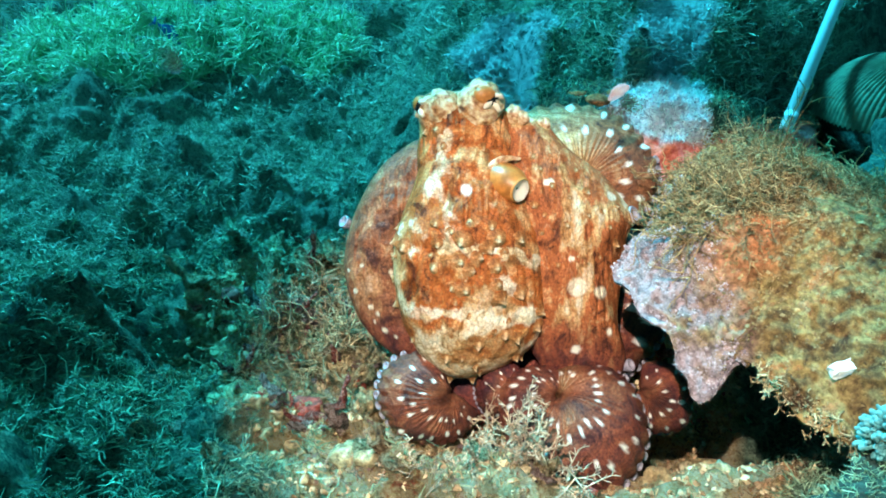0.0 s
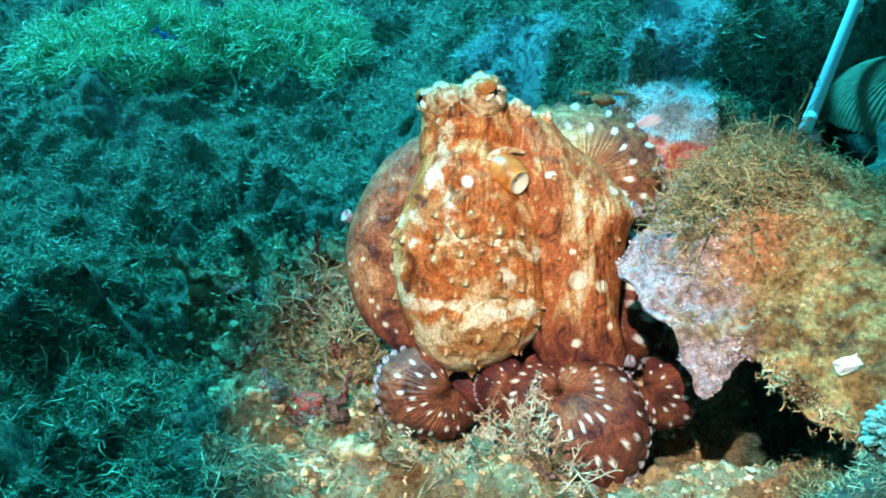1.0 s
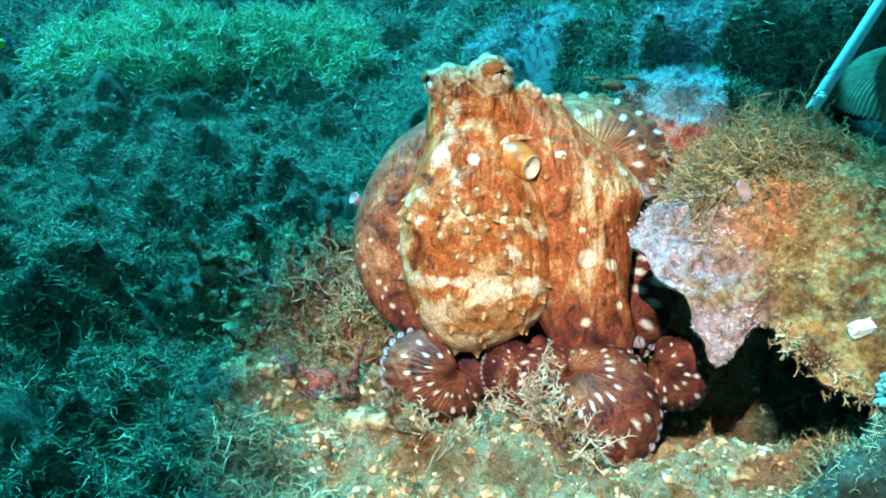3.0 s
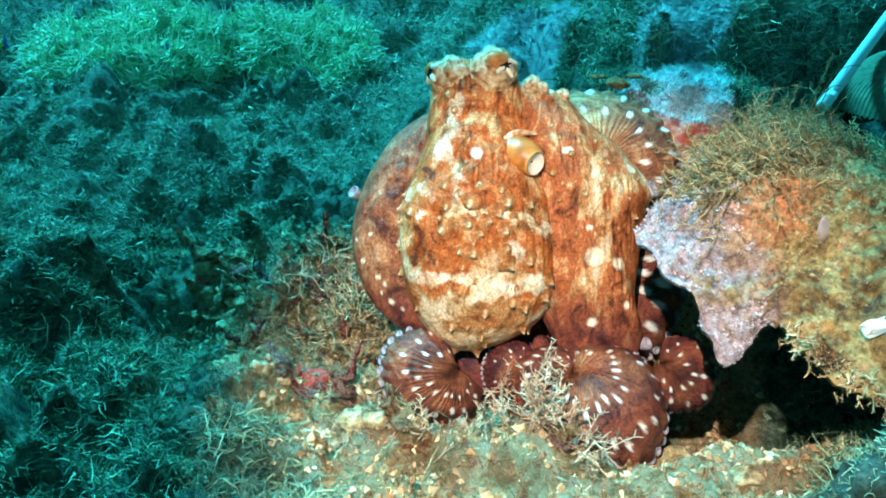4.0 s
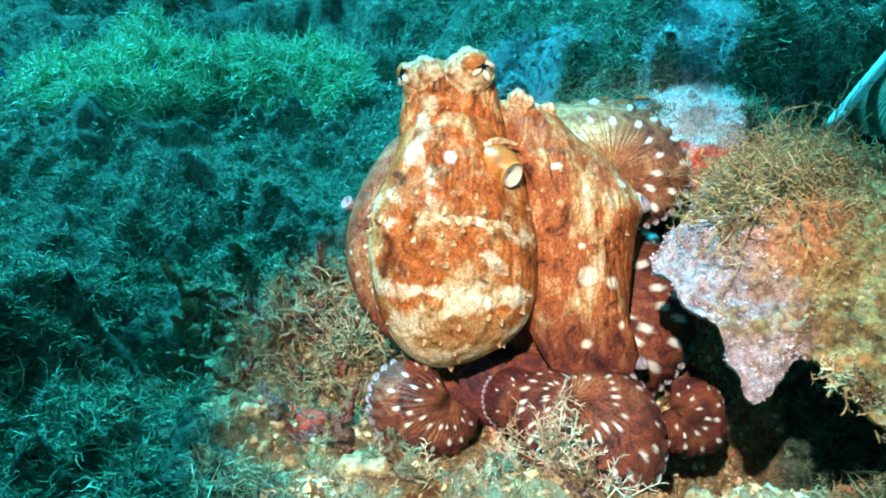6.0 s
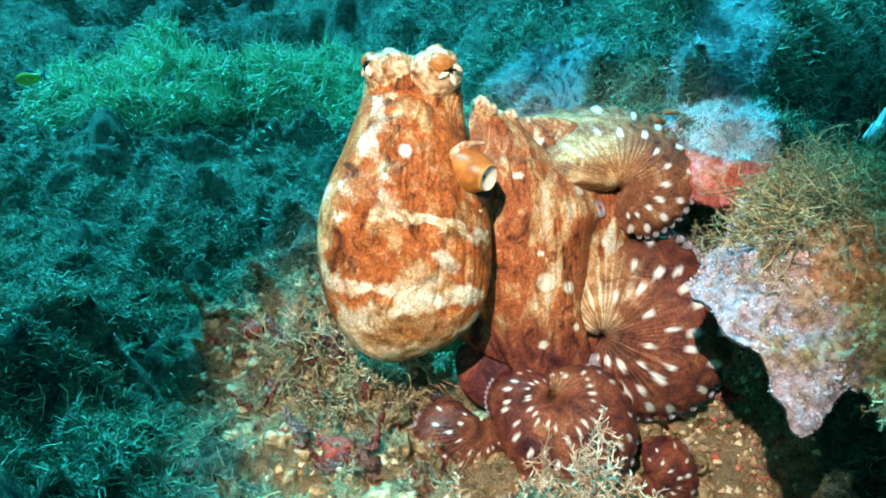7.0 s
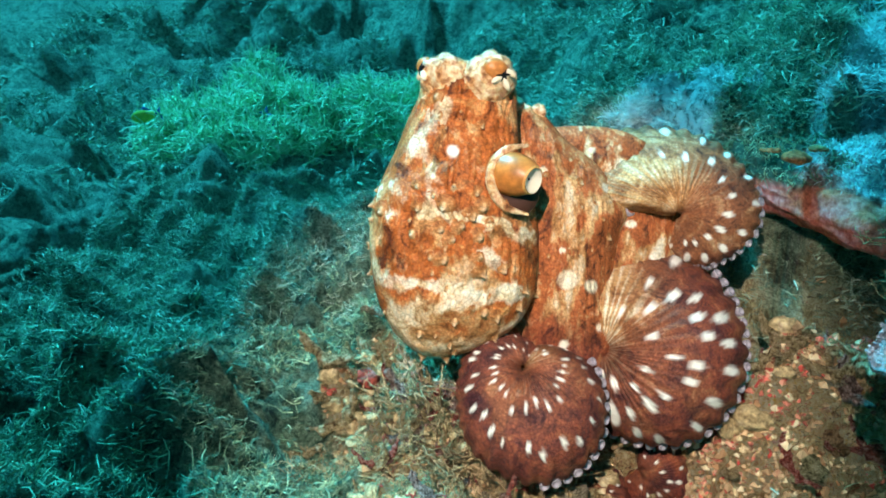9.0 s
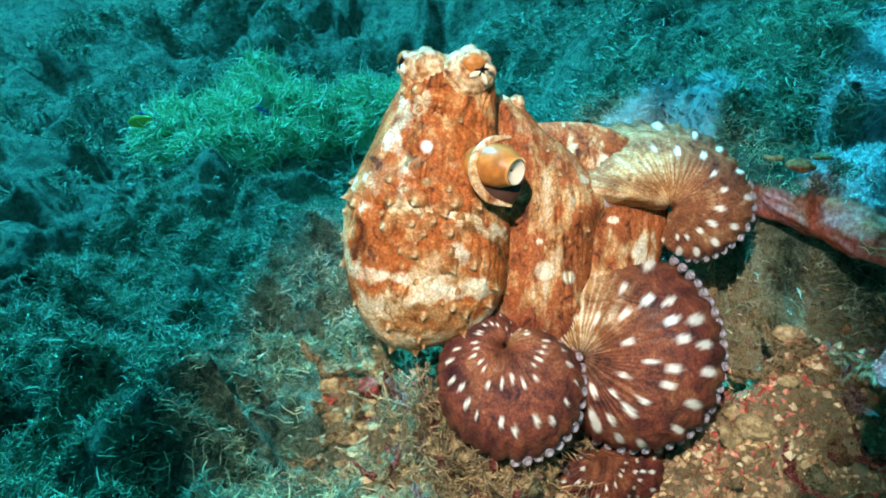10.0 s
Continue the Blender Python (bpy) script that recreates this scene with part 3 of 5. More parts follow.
    stone_mats = [rock_material("rubble_tan", ((0.3, (0.2, 0.12, 0.05)), (0.55, (0.5, 0.38, 0.2)), (0.75, (0.7, 0.58, 0.4))), 60),
                  rock_material("rubble_red", ((0.3, (0.2, 0.04, 0.03)), (0.55, (0.5, 0.1, 0.07)), (0.75, (0.6, 0.3, 0.25))), 60)]
    for k in range(170):
        x, y = (g.uniform(-0.23, 0.24), g.uniform(0.36, 0.68)) if k < 70 else (g.uniform(-0.25, 0.0), g.uniform(0.45, 0.64))
        if rubble_mask(np.array([x]), np.array([y]))[0] < 0.6:
            continue
        s = g.uniform(0.005, 0.014) if k < 70 else g.uniform(0.004, 0.012)
        z = height(np.array([x]), np.array([y]))[0]
        lumpy("stone", (x, y, z + 0.2 * s), (s, s * g.uniform(0.6, 1), s * g.uniform(0.4, 0.7)), (0.35 if k < 70 else 0.6) * s, 100 + k, stone_mats[int(g.random() < 0.1)],
              "small rubble stone crusted with algae", "stone", rows=14, cols=20, freq=1.2 / s)["group"] = "rubble stones"


def fragment_mesh(seed, long, mat):
    """A worn piece of dead coral: a lumpy stub or plate with knobs and pits."""
    rows, cols = 22, 26
    th, ph = np.linspace(0.02, math.pi - 0.02, rows), np.linspace(0, 2 * math.pi, cols, endpoint=False)
    T, P = np.meshgrid(th, ph, indexing="ij")
    n = np.stack([np.cos(T), np.sin(T) * np.cos(P), np.sin(T) * np.sin(P)], -1).reshape(-1, 3)
    p = n * np.array(long)
    p[:, 2] += 0.5 * p[:, 0] ** 2 - 0.25 * p[:, 1] ** 2
    k = 0.6 * fbm(p, 2.4, 3, seed) + 0.5 * np.clip(fbm(p, 4.5, 3, seed + 4), -0.3, 1)
    p = p + n * (k * min(long) * 1.6)[:, None]
    me = bpy.data.meshes.new("coral_fragment")
    me.from_pydata(p.tolist(), [], grid_faces(rows, cols, True).tolist())
    me.materials.append(mat)
    for q in me.polygons:
        q.use_smooth = True
    return me


def fragments():
    """Broken dead coral lying in a loose heap on the rubble."""
    tones = (("tan", (0.16, 0.09, 0.04), (0.5, 0.36, 0.17), (0.78, 0.62, 0.38)), ("olive", (0.1, 0.09, 0.04), (0.36, 0.34, 0.17), (0.62, 0.6, 0.36)),
             ("mauve", (0.1, 0.05, 0.04), (0.34, 0.2, 0.16), (0.62, 0.45, 0.4)), ("brown", (0.08, 0.04, 0.02), (0.3, 0.16, 0.07), (0.55, 0.36, 0.2)),
             ("red", (0.14, 0.03, 0.02), (0.46, 0.1, 0.07), (0.68, 0.36, 0.3)), ("pale", (0.16, 0.12, 0.08), (0.44, 0.37, 0.25), (0.66, 0.58, 0.42)))
    mats = [rock_material("coral_" + nm, ((0.38, a), (0.48, b), (0.6, c)), 3.5, None, 14) for nm, a, b, c in tones]
    for m in mats:
        m.node_tree.nodes["Bump"].inputs["Distance"].default_value = 0.2
    forms = [fragment_mesh(300 + k, lg, mats[k % 6]) for k, lg in enumerate([(1.5, 0.3, 0.25), (1, 0.7, 0.2), (1.3, 0.36, 0.3), (1.1, 0.45, 0.25), (1.8, 0.28, 0.25), (1, 0.9, 0.16), (1.5, 0.3, 0.28), (1.0, 0.5, 0.3)])]
    g = np.random.default_rng(77)
    heaps = [(-0.13, 0.58, 0.06, 0.05, 120), (-0.15, 0.65, 0.035, 0.05, 34), (0.16, 0.62, 0.05, 0.05, 70), (-0.05, 0.48, 0.1, 0.05, 26), (-0.01, 0.41, 0.07, 0.03, 12)]
    for cx, cy, sx, sy, n in heaps:
        for _ in range(n):
            x, y = cx + sx * g.normal() * 0.8, cy + sy * g.normal() * 0.8
            kind = int(g.choice(8, p=[0.17, 0.14, 0.12, 0.13, 0.08, 0.16, 0.13, 0.07]))
            s = g.uniform(0.005, 0.017)
            ob = new("coral_fragment", forms[kind])
            ob.matrix_world = pose(x, y, height(np.array([x]), np.array([y]))[0] + 0.25 * s, g.normal() * 22, g.normal() * 24, g.uniform(0, 360)) @ Matrix.Diagonal((s, s, s, 1))
            tagged(ob, "broken piece of dead coral overgrown with algae on the rubble", "coral", "coral fragments")


def crumb_mesh(name, pts, sizes, mat, label, seed):
    """Many small rough grains at pts, joined."""
    g = np.random.default_rng(seed)
    n = len(pts)
    octa = np.array([(1, 0, 0), (0, 1, 0), (-1, 0, 0), (0, -1, 0), (0, 0, 1), (0, 0, -1)], float)
    tri = np.array([(0, 1, 4), (1, 2, 4), (2, 3, 4), (3, 0, 4), (1, 0, 5), (2, 1, 5), (3, 2, 5), (0, 3, 5)])
    v = octa[None] * sizes[:, None, None] * g.uniform(0.5, 1.6, (n, 1, 3)) + g.normal(size=(n, 6, 3)) * 0.25 * sizes[:, None, None]
    a = g.uniform(0, 6.283, n)
    ca, sa = np.cos(a)[:, None], np.sin(a)[:, None]
    v = np.stack([v[..., 0] * ca - v[..., 1] * sa, v[..., 0] * sa + v[..., 1] * ca, v[..., 2]], -1) + pts[:, None]
    f = tri[None] + (np.arange(n) * 6)[:, None, None]
    return tagged(raw(name, v.reshape(-1, 3), f.reshape(-1, 3), mat, smooth=False), label, "gravel", kind="stuff")


def crumbs():
    """Loose coral gravel over the rubble."""
    g = np.random.default_rng(91)
    n = 22000
    x, y = g.uniform(-0.3, 0.33, n), g.uniform(0.3, 0.82, n)
    k = rubble_mask(x, y) > g.uniform(0.1, 0.7, n)
    x, y = x[k], y[k]
    s = 0.0006 + 0.0028 * g.random(len(x)) ** 5
    crumb_mesh("coral_gravel", np.stack([x, y, height(x, y) + 0.0004], 1), s, GRAVEL, "loose tan and red coral gravel", 92)
    for mat, n, lab, sd in ((RED_GRAVEL, 5000, "red and orange crust crumbs on the slope below the reef", 93), (GRAVEL, 11000, "tan gravel on the slope below the reef", 94)):
        x, y = g.uniform(0.03, 0.27, n), g.uniform(0.5, 0.71, n)
        k = (y < reef_step(x) + 0.06) & (fbm(np.stack([x, y, 0 * x], 1), 30, 2, sd) > -0.1)
        x, y = x[k], y[k]
        crumb_mesh("coral_gravel", np.stack([x, y, height(x, y) + 0.0004], 1), 0.0008 + 0.0028 * g.random(len(x)) ** 3, mat, lab, sd)


LEDGE_RIM = [(0.13, 0.475, 0.183), (0.121, 0.458, 0.169), (0.147, 0.42, 0.15), (0.166, 0.392, 0.122), (0.192, 0.402, 0.145), (0.222, 0.372, 0.125), (0.28, 0.352, 0.112),
             (0.37, 0.36, 0.12), (0.44, 0.45, 0.15), (0.41, 0.53, 0.17), (0.35, 0.575, 0.19), (0.271, 0.615, 0.208), (0.211, 0.596, 0.206), (0.174, 0.551, 0.195), (0.153, 0.51, 0.183)]


def ledge():
    rim = LEDGE_RIM
    R = spline(rim, 320, True)
    c = np.array((0.25, 0.468, 0.222))
    rho = np.linspace(0, 1, 115)
    top = c + (R - c)[None] * rho[:, None, None]
    top[..., 2] = c[2] + (R[None, :, 2] - c[2]) * (rho[:, None] ** 1.5)
    p = top.reshape(-1, 3)
    r = np.repeat(rho, 320)
    nrm = np.array((-0.25, -0.65, 0.72))
    p = p + nrm * (0.006 * fbm(p, 26, 4, 71) + 0.003 * (0.5 - np.abs(fbm(p, 95, 3, 72))) + 0.0016 * fbm(p, 260, 3, 74))[:, None] * (0.4 + 0.6 * sstep(r, 0, 0.2))[:, None]
    edge = fbm(p, 60, 3, 75)
    p = p + ((p - c) * (0.03 * edge * sstep(r, 0.8, 1))[:, None]) + nrm * (0.0012 * np.sin(r * 95 + 2 * fbm(p, 40, 2, 70)) * sstep(r, 0.45, 0.6) * sstep(0.21 - p[:, 0], 0, 0.03))[:, None]
    thick = 0.005 + 0.02 * (1 - r) ** 0.7
    bot = p - nrm * thick[:, None]
    V = np.concatenate([p, bot])
    f = grid_faces(115, 320, True)
    n = len(p)
    a = 114 * 320 + np.arange(320)
    b = 114 * 320 + (np.arange(320) + 1) % 320
    rimf = np.stack([a, b, b + n, a + n], 1)
    n1 = fbm(p, 22, 3, 73)
    leftness = sstep(0.215 - p[:, 0] + 0.035 * n1, 0.0, 0.05) * sstep(r, 0.2, 0.4)
    orange = np.exp(-((p[:, 0] - 0.205) / 0.03) ** 2 - ((p[:, 1] - 0.45) / 0.03) ** 2) * sstep(n1, -0.4, 0.3)
    pink = np.clip(leftness * sstep(n1 + 1.4 * r, 0.5, 1.1), 0, 1) * (1 - orange) * (0.45 + 0.5 * sstep(fbm(p, 75, 3, 76), -0.4, 0.5)) + 0.5 * sstep(r, 0.93, 0.98) * leftness
    pink = np.clip(pink, 0, 0.95)
    at = {"pink": np.tile(pink, 2), "orange": np.tile(orange, 2)}
    ledge_base = new("rock_ledge")
    tagged(ledge_base, "overhanging ledge plate with pale pink rim and olive growth", "rock")
    rosy = pink[f].mean(1) > 0.4
    for nm, faces, lab in (("olive_face", f[~rosy], "olive and orange crusted rock face"), ("pink_rim", f[rosy], "pale pink crusted rim"), ("underside", np.concatenate([f[:, ::-1] + n, rimf]), "dark rock underside")):
        used, back = np.unique(faces, return_inverse=True)
        raw(nm, V[used], back.reshape(faces.shape), LEDGE, ledge_base, attrs={key: a[used] for key, a in at.items()}, label=lab)
    # growth on the ledge
    g = np.random.default_rng(33)
    for name, n, mat, lab, cond, ln, lean, rad, twigs in (
            ("ledge_weed", 1300, LEDGE_WEED, "bushy brown weed on top of the ledge", lambda q, e: (q[:, 1] > 0.478 + 0.016 * g.normal(size=len(q))) & (q[:, 0] < 0.42) & (q[:, 0] > 0.155) & (e > 0.1), 0.028, (-0.95, -0.4, 0.08), 0.00055, 6),
            ("ledge_fringe", 420, BROWN_WEED, "short brown weed fringe under the ledge rim", lambda q, e: (q[:, 1] < 0.42) & (q[:, 0] > 0.2) & (e > 0.92), 0.012, (-0.1, -0.4, -0.5), 0.0008, 3)):
        idx = g.integers(0, len(p), 60000)
        idx = idx[cond(p[idx], r[idx])][:n]
        q = p[idx] + g.normal(size=(len(idx), 3)) * 0.0015
        d = g.normal(size=(len(q), 3)) * 0.38 + np.array(lean)
        size = 0.8 + 1.1 * np.clip(fbm(q, 38, 2, 79), -0.5, 1)
        v, f2 = branched(q, d, ln * size * g.uniform(0.4, 1.3, len(q)), rad, 0.3, twigs, 35, 0.04)
        tagged(raw(name, v, f2, mat), lab, "seaweed", kind="stuff")
    g2 = np.random.default_rng(37)
    idx = g2.choice(np.where((r > 0.08) & (p[:, 0] < 0.43) & (pink < 0.5))[0], 10000)
    crumb_mesh("ledge_crust", p[idx] + g2.normal(size=(10000, 3)) * 0.0008, 0.0004 + 0.0009 * g2.random(10000) ** 3, OLIVE, "olive and orange crust on the ledge face", 38)
    idx = g2.choice(np.where((r > 0.3) & (pink > 0.4))[0], 5000)
    crumb_mesh("pink_crust", p[idx] + g2.normal(size=(5000, 3)) * 0.0006, 0.0003 + 0.0008 * g2.random(5000) ** 3, PALE_FUZZ, "pale pink crust along the ledge rim", 39)
    bm = bmesh.new()
    bmesh.ops.create_cube(bm, size=1.0)
    bmesh.ops.subdivide_edges(bm, edges=bm.edges[:], cuts=3, use_grid_fill=True)
    for v in bm.verts:
        v.co += Vector([noise.noise(v.co * 2.3 + Vector((k * 7.0, 0, 0))) for k in range(3)]) * 0.28
    bmesh.ops.transform(bm, matrix=pose(0.238, 0.382, 0.157, 20, -8, 15) @ Matrix.Diagonal((0.013, 0.0065, 0.0055, 1)), verts=bm.verts)
    stone = part("white_stone", bm, STONE, None)
    for q in stone.data.polygons:
        q.use_smooth = False
    tagged(stone, "small angular white stone lying on the ledge", "stone")


def pole():
    """A diver's thin pointer stick whose lower end is its origin, standing along its z."""
    st = new("pointer_stick")
    tagged(st, "thin white plastic pointer stick touching the reef", "pole")
    bm = bmesh.new()
    bmesh.ops.create_cone(bm, cap_ends=True, segments=24, radius1=0.0052, radius2=0.0052, depth=0.6)
    bmesh.ops.translate(bm, verts=bm.verts, vec=(0, 0, 0.29))
    part("shaft", bm, POLE, st)
    bm = bmesh.new()
    bmesh.ops.create_cone(bm, cap_ends=True, segments=24, radius1=0.0045, radius2=0.0056, depth=0.014)
    part("tip_cap", bm, POLE, st)
    return st


def mushroom_coral():
    base = new("mushroom_coral")
    base.location = (0.424, 0.705, 0.21)
    tagged(base, "ridged grey-green mushroom coral on the reef", "coral")
    rows, cols = 40, 520
    rho, a = np.meshgrid(np.linspace(0, 1, rows), np.linspace(0, 2 * math.pi, cols, endpoint=False), indexing="ij")
    ridge = np.abs(np.sin(a * 52 + 2.0 * vnoise(np.stack([a * 3, rho * 3, 0 * a], -1).reshape(-1, 3), 5).reshape(a.shape))) * sstep(rho, 0.05, 0.3)
    z = 0.055 * np.sqrt(np.clip(1 - rho ** 2.4, 0, 1)) + 0.003 * ridge
    p = np.stack([0.085 * rho * np.cos(a), 0.07 * rho * np.sin(a), z - 0.01], -1).reshape(-1, 3)
    raw("cap", p, grid_faces(rows, cols, True), CORAL, base)
    bm = bmesh.new()
    bmesh.ops.create_cone(bm, cap_ends=True, segments=40, radius1=0.05, radius2=0.08, depth=0.05)
    bmesh.ops.translate(bm, verts=bm.verts, vec=(0, 0, -0.034))
    part("stalk", bm, DARK_ROCK, base)


def pale_coral(centre, seed):
    """A dome of short rounded knobs."""
    g = np.random.default_rng(seed)
    rows, cols = 9, 12
    T, P = np.meshgrid(np.linspace(0.01, math.pi - 0.01, rows), np.linspace(0, 2 * math.pi, cols, endpoint=False), indexing="ij")
    ball = np.stack([np.sin(T) * np.cos(P), np.sin(T) * np.sin(P), np.cos(T)], -1).reshape(-1, 3)
    V, F = [], []
    for k in range(260):
        d = g.normal(size=3) + np.array((-0.4, -0.4, 0.5))
        d /= np.linalg.norm(d)
        c = np.array(centre) + d * np.array((0.017, 0.013, 0.017)) * g.uniform(0.8, 1.1)
        stretch = ball + d * (ball @ d)[:, None] * 0.8
        V.append(c + stretch * g.uniform(0.0012, 0.0021))
        F.append(grid_faces(rows, cols, True) + k * rows * cols)
    tagged(raw("knobbly_coral", np.concatenate(V), np.concatenate(F), WATER_TINT_CORAL), "small pale knobbly coral colony, painted blue-green as by water light", "coral")


def anemone(cx, cy, rx, ry, h, n, seed):
    g = np.random.default_rng(seed)
    base = new("sea_anemone")
    tagged(base, "carpet-like green sea anemone with waving tentacles", "anemone")
    z0 = height(np.array([cx]), np.array([cy]))[0]
    a, r = g.uniform(0, 6.283, n), np.sqrt(g.uniform(0, 1, n))
    x, y = cx + rx * r * np.cos(a), cy + ry * r * np.sin(a)
    dome = lambda x, y: np.maximum(height(np.ravel(x), np.ravel(y)).reshape(np.shape(x)), z0 - 0.05) + h * np.clip(1 - ((x - cx) / rx) ** 2 - ((y - cy) / ry) ** 2, 0, 1) ** 0.6
    roots = np.stack([x, y, dome(x, y)], 1)
    d = np.stack([(x - cx) / rx, (y - cy) / ry - 0.2, 0.6 + 0 * x], 1) + g.normal(size=(n, 3)) * 0.5
    v, f = strands(roots, d, 0.038 * g.uniform(0.5, 1.4, n), 0.0018, 0.4, 5, 0.12, seed)
    raw("tentacle_carpet", v, f, ANEMONE, base)["kind"] = "stuff"
    rows, cols = 24, 60
    rho, t = np.meshgrid(np.linspace(0, 1, rows), np.linspace(0, 2 * math.pi, cols, endpoint=False), indexing="ij")
    X, Y = cx + rx * rho * np.cos(t), cy + ry * rho * np.sin(t)
    raw("disc", np.stack([X, Y, dome(X, Y) - 0.03 * rho ** 6], -1).reshape(-1, 3), grid_faces(rows, cols, True), ANEMONE, base)


# ---- octopus ----
U = 0.000436          # one step of the body grid, in metres
O = (860.0, 450.0)    # the body grid's origin


def body(x, y, d=0.0):
    """Body grid (x right, y down, d metres away) to the octopus's space."""
    return np.array(((x - O[0]) * U, d, -(y - O[1]) * U))


def blob(name, outline, pivot, front, back, mat, parent, depth=0.0, paint=None, lump=0.0015, seed=1, rows=46, segs=190, power=0.5, squash=2.0, grain=0.35, detail=1.0):
    """A closed soft body over an outline on the body grid, swelling front and back of it."""
    R = spline(outline, segs, True)
    c = R.mean(0)
    rho = np.sin(np.linspace(0, 1, rows) * math.pi / 2)
    P2 = c + (R - c)[None] * rho[:, None, None]
    bulge = np.clip(1 - rho ** squash, 0, 1) ** power
    sides = []
    for s, t in ((-1, front), (1, back)):
        q = np.stack([(P2[..., 0] - O[0]) * U, depth + s * t * bulge[:, None] + 0 * P2[..., 0], -(P2[..., 1] - O[1]) * U], -1).reshape(-1, 3)
        q[:, 1] += s * lump * (fbm(q, 70, 4, seed) + grain * (0.7 - np.abs(fbm(q * np.array((3.2, 1, 0.8)), 90, 3, seed + 9)))) * np.repeat(bulge, segs) ** 0.5
        sides.append(q)
    V = np.concatenate(sides)
    f = grid_faces(rows, segs, True)
    n = rows * segs
    F = np.concatenate([f, f[:, ::-1] + n])
    a = (rows - 1) * segs + np.arange(segs)
    b = (rows - 1) * segs + (np.arange(segs) + 1) % segs
    F = np.concatenate([F, np.stack([b, a, a + n, b + n], 1)])
    gx, gy = V[:, 0] / U + O[0], -V[:, 2] / U + O[1]
    at = paint(gx, gy, V) if paint else {}
    pv = body(*pivot, depth)
    ob = raw(name, V - pv, F, mat, parent, attrs=at)
    ob.location = pv
    return ob


def stroke(gx, gy, pts, w):
    """1 on a stroke through pts of half-width w, 0 off it."""
    d = np.full(gx.shape, 1e9)
    for (x0, y0), (x1, y1) in zip(pts, pts[1:]):
        vx, vy = x1 - x0, y1 - y0
        t = np.clip(((gx - x0) * vx + (gy - y0) * vy) / (vx * vx + vy * vy), 0, 1)
        d = np.minimum(d, np.hypot(gx - x0 - t * vx, gy - y0 - t * vy))
    return sstep(w * 1.3 - d, 0, w * 0.7)


def mantle_paint(gx, gy, V):
    n1, n2, n3 = fbm(V, 60, 4, 91), fbm(V, 26, 3, 92), fbm(V, 110, 4, 93)
    wob = 15 * n1 + 5 * n3
    s = stroke(gx + wob, gy, [(786, 372), (788, 410), (800, 436)], 14)
    s = np.maximum(s, stroke(gx, gy + wob, [(795, 425), (850, 452), (905, 455), (955, 462)], 11))
    s = np.maximum(s, 0.9 * stroke(gx, gy + wob, [(725, 540), (800, 548), (870, 556), (940, 556)], 13))
    s = np.maximum(s, 0.5 * stroke(gx + wob, gy, [(782, 262), (784, 300), (776, 350)], 14))
    s = np.maximum(s, 0.8 * stroke(gx + wob, gy + wob, [(738, 400), (728, 440)], 11))
    s = np.maximum(s, 0.75 * stroke(gx + wob, gy + wob, [(880, 495), (905, 510)], 12))
    s = np.maximum(s, 0.35 * sstep(gy + 45 * n2 + 25 * n1, 610, 670))
    s = np.maximum(s, 0.5 * sstep(n2 + 0.7 * n1, 0.25, 0.65) * sstep(gy, 455, 560))
    streak = fbm(np.stack([gx * 0.05 + 0.012 * gy, 0 * gx, gy * 0.008], 1), 1.0, 3, 94)
    upper = sstep(430 - gy, 0, 60)
    tan = np.maximum(0.75 * sstep(n2 + 0.5 * n1, -0.05, 0.55) * (1 - 0.8 * upper), 0.6 * sstep(streak + 0.5 * n3, 0.2, 0.7) * upper)
    tan = np.maximum(tan, 0.8 * sstep(gy + 30 * n2, 560, 640))
    return {"pale": np.clip(s * (0.75 + 0.5 * n1 + 0.3 * n3), 0, 1), "tan": np.clip(tan + 0.25 * n3, 0, 1), "spot": stroke(gx, gy, [(821, 343), (823, 345)], 8), "purple": 0 * gx}


def head_paint(gx, gy, V):
    n1, n3 = fbm(V, 60, 4, 95), fbm(V, 110, 3, 98)
    s = 0.5 * sstep(n1 - (gy - 195) / 70, 0.1, 0.9)
    s = np.maximum(s, 0.6 * stroke(gx + 8 * n1, gy, [(782, 250), (786, 330)], 13))
    tan = np.maximum(0.8 * sstep(n1 - (gy - 245) / 90, 0.0, 0.9), 0.35 * sstep(n3 + n1, 0.3, 0.9))
    return {"pale": np.clip(s, 0, 1), "tan": np.clip(tan, 0, 1), "spot": 0 * gx, "purple": 0 * gx}


def flank_paint(white, seed, tan_from=0.0, dark=0.0, streak=0.5):
    def paint(gx, gy, V):
        n1, n2 = fbm(V * np.array((1.8, 1, 0.8)), 60, 4, seed), fbm(V, 30, 3, seed + 1)
        n3 = fbm(V * np.array((2.6, 1, 0.7)), 110, 3, seed + 2)
        tan = 0.8 * sstep(n1 + 0.8 * n2 + 0.5 * n3, tan_from, tan_from + 0.7)
        sp = 0 * gx
        for (x, y, a) in white:
            sp = np.maximum(sp, sstep(1.3 - np.hypot((gx + 4 * n1 - x) / a, (gy + 4 * n2 - y) / (a * 0.85)), 0, 0.5))
        low = sstep(gy + 20 * n2, 535, 660)
        s = streak * sstep(n1 + 0.5 * n2 + 0.4 * n3, 0.9 - 0.8 * streak, 1.4 - 0.8 * streak) * (1 - low)
        return {"pale": np.clip(np.maximum(s, 0.95 * sp), 0, 1), "tan": np.clip(tan * (1 - 0.8 * low), 0, 1), "spot": sp * (0.25 + 0.6 * low), "purple": np.clip(0.9 * low + dark, 0, 0.92) * (1 - sp)}
    return paint


